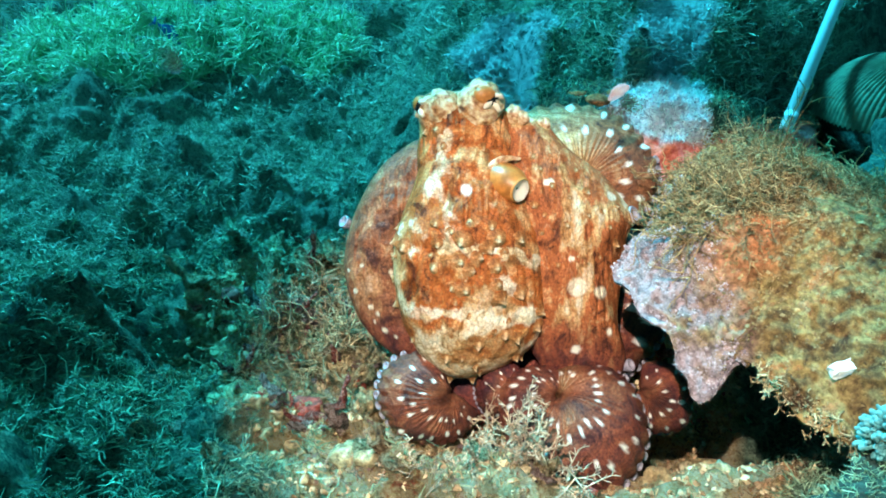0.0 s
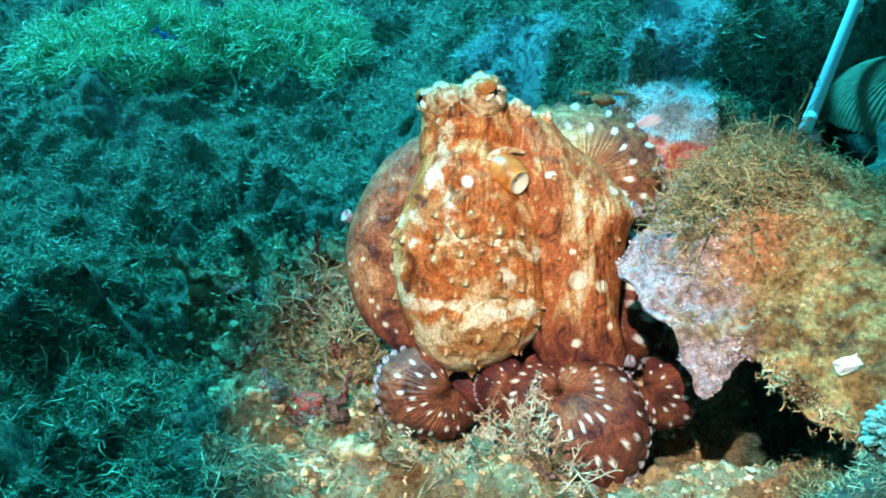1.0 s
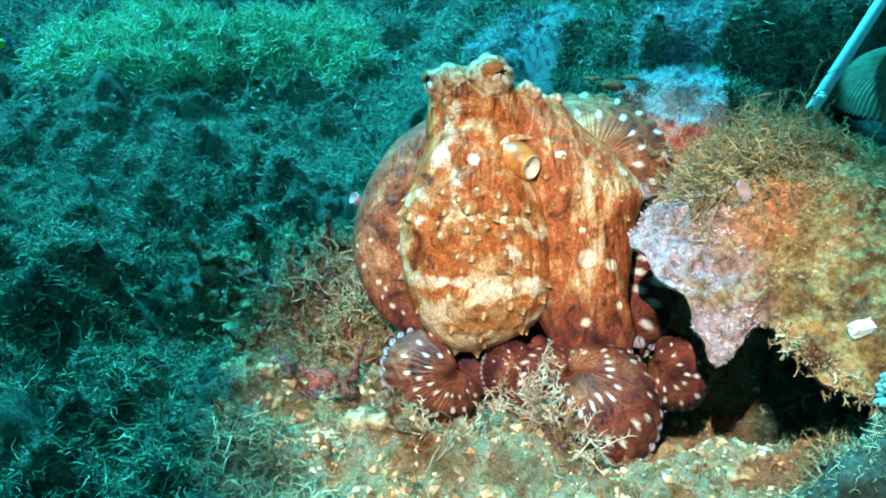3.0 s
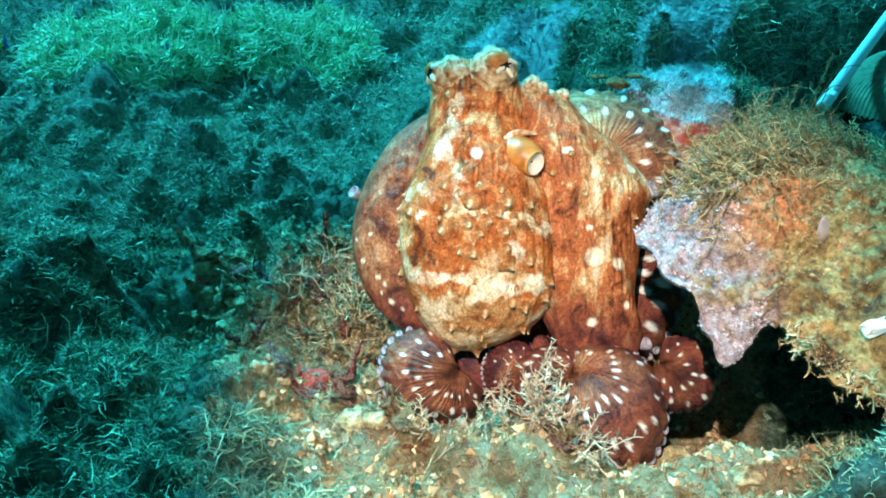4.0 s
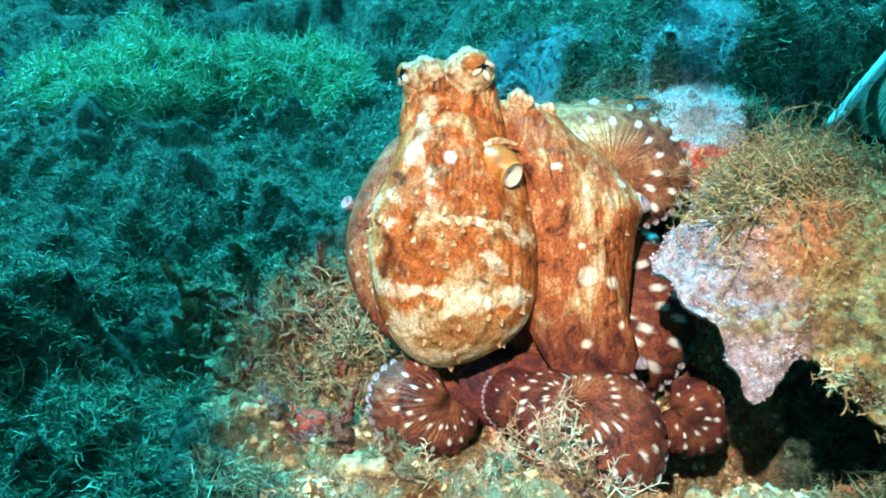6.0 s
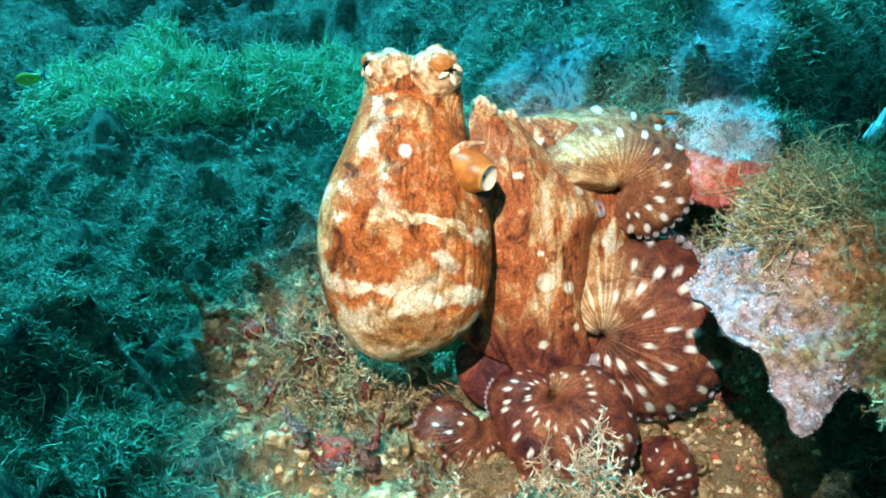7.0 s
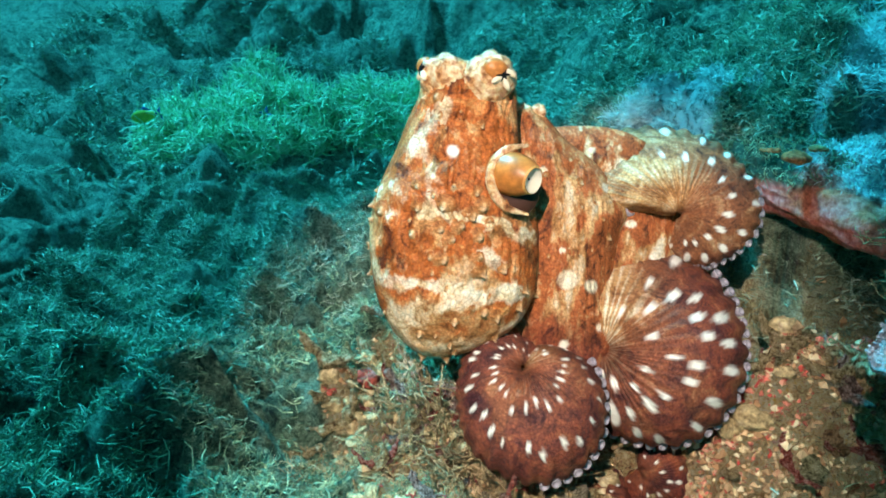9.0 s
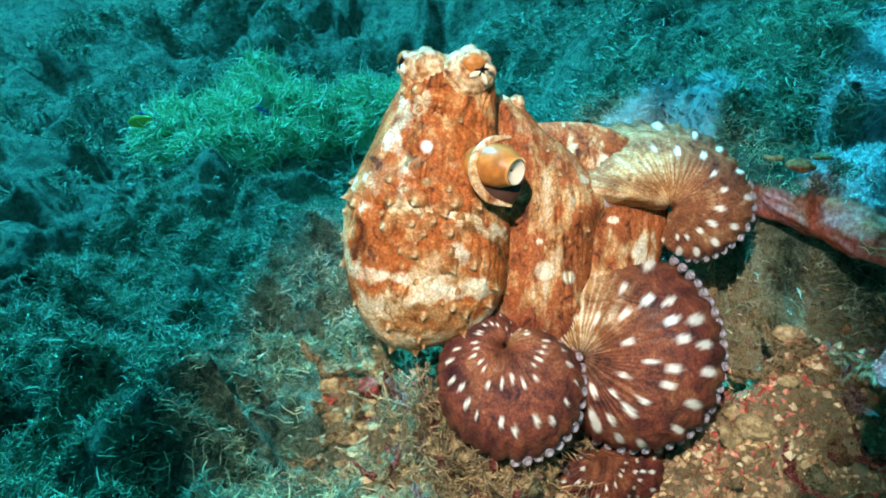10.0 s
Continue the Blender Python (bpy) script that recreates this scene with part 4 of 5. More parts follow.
def fan(name, prof, thick, parent, spots=(0.42, 0.78), every=15.0, purple=1.0, suckers=(0, 90), seed=1, pivot=(0, 0), wrinkle=0.001, spot_size=(7, 4), cone=0.0, tipdepth=0.0, web=None, buff=0.0, rays_at=0.75, spot_from=-999, sink=0.0):
    """A curled arm round a hub at the origin of its own space: prof rows are (angle, outer, inner) on the body grid, angle clockwise from the right."""
    pr = spline(prof, 260)
    ang, ro, ri = np.radians(pr[:, 0]), pr[:, 1], np.maximum(pr[:, 2], 2)
    m = 72
    phi = np.linspace(0, 2 * math.pi, m, endpoint=False)
    A, PH = np.meshgrid(ang, phi, indexing="ij")
    RO, RI = np.broadcast_to(ro[:, None], A.shape), np.broadcast_to(ri[:, None], A.shape)
    lat = np.sign(np.cos(PH)) * np.abs(np.cos(PH)) ** 0.9
    rad = (RO + RI) / 2 + lat * (RO - RI) / 2
    scal = 1 + 0.02 * np.sin(A * 34) * (lat > 0.7)
    end = np.clip(np.minimum(np.arange(260), 259 - np.arange(260)) / 16.0, 0, 1) ** 0.5
    tk = thick * np.clip((ro - ri) / (ro - ri).max(), 0.15, 1) * np.maximum(end, 0.1)
    x, z = rad * scal * np.cos(A) * U, -rad * scal * np.sin(A) * U
    frac = (rad - RI) / np.maximum(RO - RI, 1e-6)
    y = -np.sin(PH) * tk[:, None] + wrinkle * np.sin(A * 60 + 3 * np.sin(A * 7)) * sstep(1 - frac, 0.1, 0.8) * (np.sin(PH) > 0)
    y = y + cone * frac * thick + tipdepth * np.linspace(0, 1, 260)[:, None]
    y = y + sink * frac ** 2 * (1 - sstep(np.degrees(A), web[0] + 10, web[1] + 25) if web else 0)
    V = np.stack([x, y, z], -1).reshape(-1, 3)
    V = V + 0.0006 * fbm(V, 130, 3, seed)[:, None]
    gx, gz = V[:, 0] / U, -V[:, 2] / U
    sp = np.zeros(len(V))
    front = (np.sin(PH) > -0.15).ravel()
    deg = pr[:, 0]
    g = np.random.default_rng(seed)
    for row, fr in enumerate(spots):
        d = max(deg[0], spot_from) + every * (0.5 + 0.5 * row)
        while d < deg[-1] - 4:
            k = np.argmin(np.abs(deg - d))
            rr = ri[k] + (ro[k] - ri[k]) * (fr + 0.05 * g.normal())
            a0 = math.radians(d + g.normal() * 2)
            cx, cy = rr * math.cos(a0), rr * math.sin(a0)
            rx, ry = (gx - cx) * math.cos(a0) + (gz - cy) * math.sin(a0), -(gx - cx) * math.sin(a0) + (gz - cy) * math.cos(a0)
            s = min(1.0, (ro[k] - ri[k]) / 110.0) * g.uniform(0.75, 1.15) * (0.5 + 0.6 * fr)
            near = np.abs(np.repeat(np.arange(260), m) - k) < 22
            sp = np.maximum(sp, np.where(near, sstep(1.35 - np.hypot(rx / (spot_size[0] * s), ry / (spot_size[1] * s)), 0, 0.5), 0))
            d += every * g.uniform(0.8, 1.2) * (1.0 if ro[k] > 80 else 1.5) * (1.5 if fr < 0.4 else 1.0)
    sp = sp * front
    n1 = fbm(V, 60, 3, seed + 5)
    fr = frac.ravel()
    over = sstep(np.degrees(A).ravel() + 60 * (fr - 0.6), *web) if web else np.ones(len(V))
    rays = rays_at * sstep(np.sin(A * 26 + 2 * np.sin(A * 5)).ravel() + n1, 0.2, 1.2) * sstep(1 - fr, 0.45, 0.95)
    webrays = buff * (1 - over) * sstep(np.sin(A * 41 + 2.5 * np.sin(A * 9)).ravel() + 0.9 * n1, -0.1, 1.1)
    ob = raw(name, V, grid_faces(260, m, True), ARM_SKIN, parent, attrs={
        "pale": np.clip(rays + webrays, 0, 1), "tan": np.clip(0.9 * (1 - over) * sstep(n1 + fbm(V, 25, 2, seed + 8), -0.7, 0.5), 0, 1),
        "spot": sp, "purple": purple * (0.75 + 0.25 * sstep(fr, 0.2, 0.8)) * over * (1 - 0.3 * sstep(n1, 0.2, 0.9))})
    # suckers along the outer rim
    if suckers:
        d = suckers[0]
        while d < suckers[1]:
            k = np.argmin(np.abs(deg - d))
            s = min(1.0, (ro[k] - ri[k]) / 130.0)
            a0 = math.radians(d)
            r0 = (ro[k] + 1) * U
            su = new("sucker", SUCKER_MESH)
            su.parent = ob
            su.matrix_local = Matrix.Translation((r0 * math.cos(a0), cone * thick + 0.002, -r0 * math.sin(a0))) @ Matrix.Rotation(a0 + math.pi / 2, 4, "Y") @ Matrix.Rotation(radians(40), 4, "X") @ Matrix.Diagonal((0.8 * s, 0.8 * s, 0.8 * s, 1))
            d += 1.1 * math.degrees(17 * s / max(ro[k], 30))
    return ob


def sucker_mesh():
    """A ring-lipped cup opening along its z."""
    prof = [(0.0, 0.0006), (0.0022, 0.0008), (0.0034, 0.0022), (0.0042, 0.0026), (0.0046, 0.0018), (0.0042, -0.001), (0.003, -0.004)]
    n = 16
    v = [(r * math.cos(a * 2 * math.pi / n), r * math.sin(a * 2 * math.pi / n), z) for r, z in prof for a in range(n)]
    me = bpy.data.meshes.new("sucker")
    me.from_pydata(v, [], grid_faces(len(prof), n, True).tolist())
    me.materials.append(SUCKER)
    for p in me.polygons:
        p.use_smooth = True
    return me


def papilla_mesh():
    n = 10
    prof = [(0.0066, -0.0014), (0.0038, 0.0004), (0.0019, 0.002), (0.0004, 0.0046)]
    v = [(r * math.cos(a * 2 * math.pi / n), r * math.sin(a * 2 * math.pi / n), z) for r, z in prof for a in range(n)]
    me = bpy.data.meshes.new("papilla")
    me.from_pydata(v, [], grid_faces(len(prof), n, True).tolist())
    me.attributes.new("pale", "FLOAT", "POINT").data.foreach_set("value", np.repeat([0.0, 0.05, 0.2, 0.45], n).astype(np.float32))
    me.attributes.new("tan", "FLOAT", "POINT").data.foreach_set("value", np.repeat([0.3, 0.5, 0.8, 1.0], n).astype(np.float32))
    me.materials.append(SKIN)
    for p in me.polygons:
        p.use_smooth = True
    return me


SUCKER_MESH, PAPILLA_MESH = sucker_mesh(), papilla_mesh()


def studs(parent, count, seed, box, size=1.0):
    """Skin papillae standing on the front of a body part."""
    g = np.random.default_rng(seed)
    me = parent.data
    co = np.empty(len(me.vertices) * 3, np.float32)
    no = np.empty(len(me.vertices) * 3, np.float32)
    me.vertices.foreach_get("co", co)
    me.vertices.foreach_get("normal", no)
    co, no = co.reshape(-1, 3), no.reshape(-1, 3)
    loc = np.array(parent.location)
    gx, gy = (co[:, 0] + loc[0]) / U + O[0], -(co[:, 2] + loc[2]) / U + O[1]
    ok = np.where((no[:, 1] < 0.1) & (gx > box[0]) & (gx < box[2]) & (gy > box[1]) & (gy < box[3]))[0]
    taken, made = [], []
    for _ in range(count * 20):
        k = g.choice(ok)
        if all(np.linalg.norm(co[k] - q) > 0.0085 for q in taken):
            taken.append(co[k])
            ob = new("papilla", PAPILLA_MESH)
            ob.parent = parent
            nn = (Vector(no[k]) + Vector((0, -0.1, -0.3))).normalized()
            s = size * g.uniform(0.5, 1.35)
            ob.matrix_local = Matrix.Translation(co[k]) @ nn.to_track_quat("Z", "Y").to_matrix().to_4x4() @ Matrix.Diagonal((s, s, s, 1))
            made.append((ob, Vector(no[k]) * 0.007 * s))
        if len(taken) >= count:
            break
    return made


def tube(name, pts, radii, mat, parent, n=28, label=""):
    P, r = spline(pts, 26), spline([[q] for q in radii], 26)[:, 0]
    T = np.gradient(P, axis=0)
    T /= np.linalg.norm(T, axis=1, keepdims=True)
    A = np.cross(T, (0.13, 0.2, 0.97))
    A /= np.linalg.norm(A, axis=1, keepdims=True)
    B = np.cross(T, A)
    a = np.linspace(0, 2 * math.pi, n, endpoint=False)
    V = P[:, None] + r[:, None, None] * (np.cos(a)[None, :, None] * A[:, None] + np.sin(a)[None, :, None] * B[:, None])
    return raw(name, V.reshape(-1, 3), grid_faces(26, n, True), mat, parent, label=label)


def build_octopus():
    oc = new("octopus")
    tagged(oc, "reddish-brown mottled octopus with white-spotted curled arms on the seabed", "octopus")
    P = {"octopus": oc}
    P["web"] = blob("web", [(800, 250), (880, 215), (960, 205), (1040, 215), (1100, 250), (1140, 300), (1150, 380), (1130, 470), (1110, 560), (1080, 640), (1000, 670), (900, 650), (820, 600), (770, 540), (750, 460), (760, 350)],
                    (880, 480), 0.026, 0.03, FLANK_SKIN, oc, 0.05, flank_paint([(1060, 300, 7), (1040, 380, 8), (1085, 440, 9), (980, 250, 6)], 99, tan_from=-0.2, streak=0.8), 0.0024, 17, 60, 220, power=0.8, grain=1.1)
    P["mantle"] = blob("mantle", [(772, 235), (820, 222), (878, 245), (916, 305), (944, 355), (962, 410), (973, 470), (972, 545), (952, 600), (912, 636), (856, 662), (802, 668), (757, 642), (723, 594), (705, 540), (696, 470), (704, 405), (730, 335), (748, 280)],
                       (822, 343), 0.05, 0.045, SKIN, oc, 0.0, mantle_paint, 0.0032, 3, 70, 260, grain=0.8)
    P["papillae"] = studs(P["mantle"], 52, 5, (690, 395, 980, 668))
    P["head"] = blob("head", [(742, 240), (742, 200), (750, 176), (780, 165), (812, 163), (836, 156), (868, 160), (892, 188), (903, 230), (914, 270), (920, 320), (895, 362), (820, 376), (762, 362), (744, 320), (738, 275)],
                     (822, 300), 0.034, 0.034, SKIN, oc, 0.004, head_paint, 0.003, 7, 56, 200, power=0.36, grain=0.9)
    P["papillae"] += studs(P["head"], 9, 6, (745, 210, 905, 330), 0.7)
    for nm, (x, y, d), r, sq in (("eye", (780, 203, -0.013), 0.0168, (1.02, 1.1, 0.96)), ("eye", (848, 194, -0.019), 0.0178, (1.02, 1.05, 1.02))):
        bm = bmesh.new()
        bmesh.ops.create_uvsphere(bm, u_segments=56, v_segments=40, radius=r)
        for v in bm.verts:
            v.co *= 1 + 0.13 * noise.noise(v.co * 110) + 0.07 * noise.noise(v.co * 330)
            v.co = Vector((v.co.x * sq[0], v.co.y * sq[1], v.co.z * sq[2]))
        e = part(nm, bm, EYE, P["head"], "bulging cream and orange eye with slit pupil")
        e.location = Vector(body(x, y, d)) - P["head"].location
        way = Vector((0.42, -0.9, 0.02)).normalized() if x > 800 else Vector((-0.9, -0.4, 0.1)).normalized()
        face = Matrix.Translation(e.location + way * (r * 1.1)) @ Matrix.Rotation(math.atan2(way.x, -way.y), 4, "Z")
        bm = bmesh.new()
        bmesh.ops.create_uvsphere(bm, u_segments=24, v_segments=16, radius=r * 0.5)
        lid = part("eyelid", bm, IRIS, P["head"], "orange eyelid")
        lid.matrix_local = face @ Matrix.Translation((-0.0045, 0.004, 0.0035)) @ Matrix.Diagonal((1.0, 0.7, 0.75, 1))
        bm = bmesh.new()
        for turn, wide, high in ((0, 0.0056, 0.0011), (62, 0.0042, 0.001), (-58, 0.0048, 0.001)):
            made = bmesh.ops.create_uvsphere(bm, u_segments=16, v_segments=10, radius=1.0)["verts"]
            bmesh.ops.transform(bm, matrix=Matrix.Rotation(radians(turn - 20), 4, "Y") @ Matrix.Diagonal((wide, 0.0016, high, 1)), verts=made)
        pu = part("pupil", bm, PUPIL, P["head"], "black folded slit pupil")
        pu.matrix_local = face
        for dx, dz, turn in ((0.0035, -0.0045, 50), (-0.003, -0.0035, -40), (0.005, 0.003, 10)):
            bm = bmesh.new()
            bmesh.ops.create_uvsphere(bm, u_segments=16, v_segments=10, radius=1.0)
            fold = part("eye_fold", bm, CREAM, P["head"], "pale fold of skin beside the pupil")
            fold.matrix_local = face @ Matrix.Translation((dx, 0.0012, dz)) @ Matrix.Rotation(radians(turn), 4, "Y") @ Matrix.Diagonal((0.0052, 0.0024, 0.0021, 1))
    # siphon: an orange tube with a pale lining
    sp = new("siphon")
    sp.parent = oc
    sp.location = body(905, 325, -0.035)
    tube("tube", [(-0.015, 0.014, 0.006), (-0.008, 0.004, 0.005), (0.0, -0.005, 0.001), (0.006, -0.011, -0.003)], [0.0135, 0.0145, 0.0135, 0.0092], SIPHON, sp, label="orange siphon tube")
    tube("lip", [(0.0056, -0.0106, -0.0028), (0.0064, -0.0114, -0.0033), (0.0067, -0.0117, -0.0035)], [0.0095, 0.0092, 0.0084], SIPHON_RIM, sp, label="yellowish siphon lip")
    tube("lining", [(0.0066, -0.0116, -0.0034), (0.0058, -0.0108, -0.003), (0.004, -0.0088, -0.0018)], [0.0084, 0.0066, 0.001], SIPHON_IN, sp, label="pale siphon lining")
    tube("collar", [(0.008, 0.004, 0.021), (-0.006, -0.001, 0.02), (-0.017, -0.004, 0.011), (-0.02, -0.004, -0.003), (-0.013, -0.002, -0.017), (0.002, 0.002, -0.024)], [0.001, 0.0028, 0.0034, 0.0034, 0.0028, 0.001], EYE, sp, label="pale mantle edge round the siphon")
    # no real hollow: a dark solid stands for the shade in the mantle opening
    bm = bmesh.new()
    bmesh.ops.create_uvsphere(bm, u_segments=24, v_segments=16, radius=1.0)
    bmesh.ops.transform(bm, matrix=pose(-0.003, 0.008, -0.004) @ Matrix.Diagonal((0.016, 0.008, 0.02, 1)), verts=bm.verts)
    part("opening_shade", bm, POCKET_SHADE, sp, "dark solid painted as the shade inside the mantle opening")
    P["siphon"] = sp
    P["flank"] = blob("arm", [(835, 225), (895, 203), (958, 216), (1012, 268), (1062, 305), (1100, 350), (1122, 385), (1108, 430), (1100, 500), (1094, 570), (1108, 640), (1075, 690), (1010, 705), (965, 660), (925, 590), (885, 500), (868, 380), (862, 290)],
                      (960, 300), 0.034, 0.03, FLANK_SKIN, oc, 0.0, flank_paint([(1012, 504, 16), (1050, 514, 11), (1012, 612, 8), (1078, 350, 9), (962, 328, 7), (1068, 580, 6), (1000, 455, 5)], 96, tan_from=-0.05, streak=0.46), 0.0022, 11, 70, 250, power=0.8, grain=1.1)
    # low knobs of skin on the arm behind the eye
    for x, y, d, r in ((908, 205, -0.004, 0.0075), (925, 212, -0.008, 0.005), (962, 222, 0.0, 0.0065)):
        bm = bmesh.new()
        bmesh.ops.create_uvsphere(bm, u_segments=20, v_segments=14, radius=r)
        for v in bm.verts:
            v.co *= 1 + 0.25 * noise.noise(v.co * 260)
        knob = part("skin_knob", bm, EYE, P["flank"], "orange-tan knob of skin")
        knob.location = Vector(body(x, y, d)) - P["flank"].location
    P["left_flank"] = blob("arm", [(748, 235), (690, 268), (650, 315), (616, 385), (600, 460), (611, 530), (641, 590), (700, 640), (760, 640), (790, 560), (800, 450), (800, 330), (775, 265)],
                           (720, 420), 0.03, 0.03, ARM_SKIN, oc, 0.03, flank_paint([(628, 520, 5), (655, 548, 5), (668, 560, 4), (690, 480, 6), (640, 470, 4), (680, 590, 5), (612, 480, 3.5), (660, 575, 3.5), (700, 600, 4)], 97, tan_from=0.1, dark=0.5, streak=0.3), 0.0022, 12, 60, 220, grain=1.1)
    P["papillae"] += studs(P["flank"], 20, 8, (880, 215, 1100, 480), 0.6)
    for who, (x, y), sc in (("flank", (1118, 382), 1.5), ("flank", (1113, 648), 1.1), ("left_flank", (603, 392), 1.2)):
        su = new("sucker", SUCKER_MESH)
        su.parent = P[who]
        su.matrix_local = Matrix.Translation(Vector(body(x, y, P[who].location.y)) - P[who].location) @ Matrix.Rotation(radians(60 if x > 800 else -60), 4, "Y") @ Matrix.Rotation(radians(40), 4, "X") @ Matrix.Diagonal((sc, sc, sc, 1))
    P["rear"] = fan("arm", [(-178, 320, 5), (-165, 300, 5), (-148, 255, 5), (-120, 205, 5), (-90, 180, 5), (-60, 162, 5), (-30, 150, 5), (0, 142, 5), (30, 118, 5), (55, 98, 5), (80, 74, 5), (100, 50, 5)],
                    0.032, oc, spots=(0.55, 0.86), every=20, purple=0.5, suckers=(-20, 70), seed=25, cone=0.5, spot_size=(9, 6), web=(-150, -30), buff=0.3, rays_at=0.2, spot_from=-115, wrinkle=0.0008, sink=0.045)
    P["front"] = fan("arm_tip", [(-95, 88, 2), (-70, 100, 2), (-40, 118, 2), (0, 145, 2), (25, 165, 2), (55, 172, 2), (80, 160, 2), (105, 140, 3), (130, 117, 3), (160, 100, 3), (190, 97, 4), (220, 83, 6), (255, 66, 8), (300, 46, 6), (350, 32, 4), (400, 22, 3), (430, 16, 2)],
                     0.034, oc, every=14, purple=0.9, suckers=(-35, 60), seed=21, cone=0.5, spot_size=(6.2, 3.6), web=(-105, -25), buff=0.4, rays_at=0.3, sink=0.05)
    P["right_fan"] = fan("arm", [(-172, 205, 5), (-145, 222, 5), (-110, 226, 5), (-80, 226, 5), (-50, 234, 5), (-20, 238, 5), (10, 232, 5), (35, 212, 5), (55, 180, 5), (80, 138, 5), (100, 98, 6), (118, 62, 6)],
                         0.042, oc, spots=(0.36, 0.6, 0.84), every=14, purple=0.92, suckers=(-52, 78), seed=22, cone=0.5, spot_size=(13, 7), web=(-110, -20), buff=0.7, rays_at=0.5, sink=0.045, spot_from=-75)
    P["left_foot"] = fan("arm", [(40, 60, 3), (80, 88, 4), (110, 105, 4), (140, 122, 4), (170, 132, 4), (195, 125, 4), (220, 98, 4), (250, 60, 4)],
                         0.026, oc, every=17, suckers=(135, 215), seed=23, cone=0.6, purple=0.85, rays_at=0.1, spot_size=(6, 3.6))
    P["right_foot"] = fan("arm", [(-70, 40, 3), (-20, 88, 4), (15, 106, 4), (40, 112, 4), (65, 92, 4), (100, 70, 4), (130, 45, 4)],
                          0.022, oc, every=20, suckers=(-10, 75), seed=24, cone=0.6, rays_at=0.1, spot_size=(6.5, 3.8))
    P["tip_coil"] = fan("arm_tip", [(-60, 40, 2), (-20, 52, 2), (40, 58, 2), (100, 62, 2), (160, 64, 3), (215, 58, 4), (270, 48, 5), (330, 34, 4), (390, 22, 3), (420, 14, 2)],
                        0.018, oc, every=22, purple=1.0, suckers=(100, 215), seed=27, cone=0.4, rays_at=0.1, spot_size=(5, 3.5))
    P["under_web"] = blob("web", [(760, 640), (820, 625), (900, 630), (960, 640), (985, 690), (960, 740), (890, 760), (810, 750), (765, 710)], (870, 690), 0.015, 0.015, ARM_SKIN, oc, 0.03,
                          lambda gx, gy, V: {"pale": 0 * gx, "tan": 0 * gx, "spot": 0 * gx, "purple": 0 * gx + 1}, 0.002, 18, 24, 90)
    return P


# ---- drifting things ----
def flake(label, mat, size):
    bm = bmesh.new()
    bmesh.ops.create_icosphere(bm, subdivisions=4, radius=size)
    for v in bm.verts:
        v.co.y *= 0.3
        v.co.z *= 0.55
        v.co *= 1 + 0.35 * noise.noise(v.co * (1.3 / size))
    return tagged(part("drifting_flake", bm, mat, None), label, "flake")


def fish(label, mat, fin_mat, length):
    base = new("reef_fish")
    tagged(base, label, "fish")
    bm = bmesh.new()
    bmesh.ops.create_uvsphere(bm, u_segments=24, v_segments=16, radius=length / 2)
    for v in bm.verts:
        v.co.y *= 0.28
        v.co.z *= 0.42 * (1 - 0.5 * max(0, -v.co.x / length))
    part("body", bm, mat, base)
    for nm, pts in (("tail", [(-0.42, 0), (-0.72, 0.2), (-0.66, 0), (-0.72, -0.2)]), ("dorsal_fin", [(0.15, 0.18), (-0.1, 0.3), (-0.35, 0.14), (-0.1, 0.15)])):
        bm = bmesh.new()
        fr = [bm.verts.new((x * length, -0.012 * length, z * length)) for x, z in pts]
        bk = [bm.verts.new((x * length, 0.012 * length, z * length)) for x, z in pts]
        bm.faces.new(fr)
        bm.faces.new(bk[::-1])
        for k in range(4):
            bm.faces.new((fr[k], bk[k], bk[(k + 1) % 4], fr[(k + 1) % 4]))
        part(nm, bm, fin_mat, base)
    return base


def dive_torch():
    """The diver's video light: a glowing disc deep in a black barrel, shining along its -z."""
    t = new("video_light")
    tagged(t, "black barrelled underwater video light, switched on", "torch")
    prof = [(0.0, 0.004), (0.026, 0.004), (0.03, 0.0), (0.03, -0.102), (0.0232, -0.102), (0.0235, -0.002), (0.0, -0.002)]
    n = 40
    v = [(r * math.cos(a * 2 * math.pi / n), r * math.sin(a * 2 * math.pi / n), z) for r, z in prof for a in range(n)]
    raw("barrel", v, grid_faces(len(prof), n, True), BLACK, t)
    bm = bmesh.new()
    bmesh.ops.create_circle(bm, cap_ends=True, segments=32, radius=0.0055)
    bmesh.ops.translate(bm, verts=bm.verts, vec=(0, 0, -0.006))
    part("lamp_face", bm, GLOW, t, "glowing warm white lamp face")
    return t


seabed()
turf()
reef()
crumbs()
fragments()
ledge()
stick = pole()
mushroom_coral()
pale_coral((0.259, 0.351, 0.136), 3)
anemone(-0.55, 1.29, 0.19, 0.16, 0.08, 4400, 3)
anemone(-0.29, 1.32, 0.125, 0.13, 0.07, 2600, 4)
weed_bush((-0.1, 0.575, None), (0.05, 0.045), 66, 0.055, WEED, "tan bushy weed growing beside the octopus", 41, (-0.1, -0.45, 0.75), 0.0009, 9)
weed_bush((0.057, 0.405, None), (0.024, 0.012), 13, 0.048, PINK_WEED, "pale branched weed in front of the octopus", 42, (0.1, 0.1, 0.9), 0.0008, 15, 0.16, 8)
weed_bush((-0.03, 0.40, None), (0.06, 0.03), 26, 0.02, PINK_WEED, "low pinkish weed on the rubble", 43, rad=0.0006, twigs=9, twiglets=5)
weed_bush((-0.14, 0.46, None), (0.07, 0.04), 44, 0.02, TURF, "low green weed on the rubble edge", 44, rad=0.0005, twigs=7)
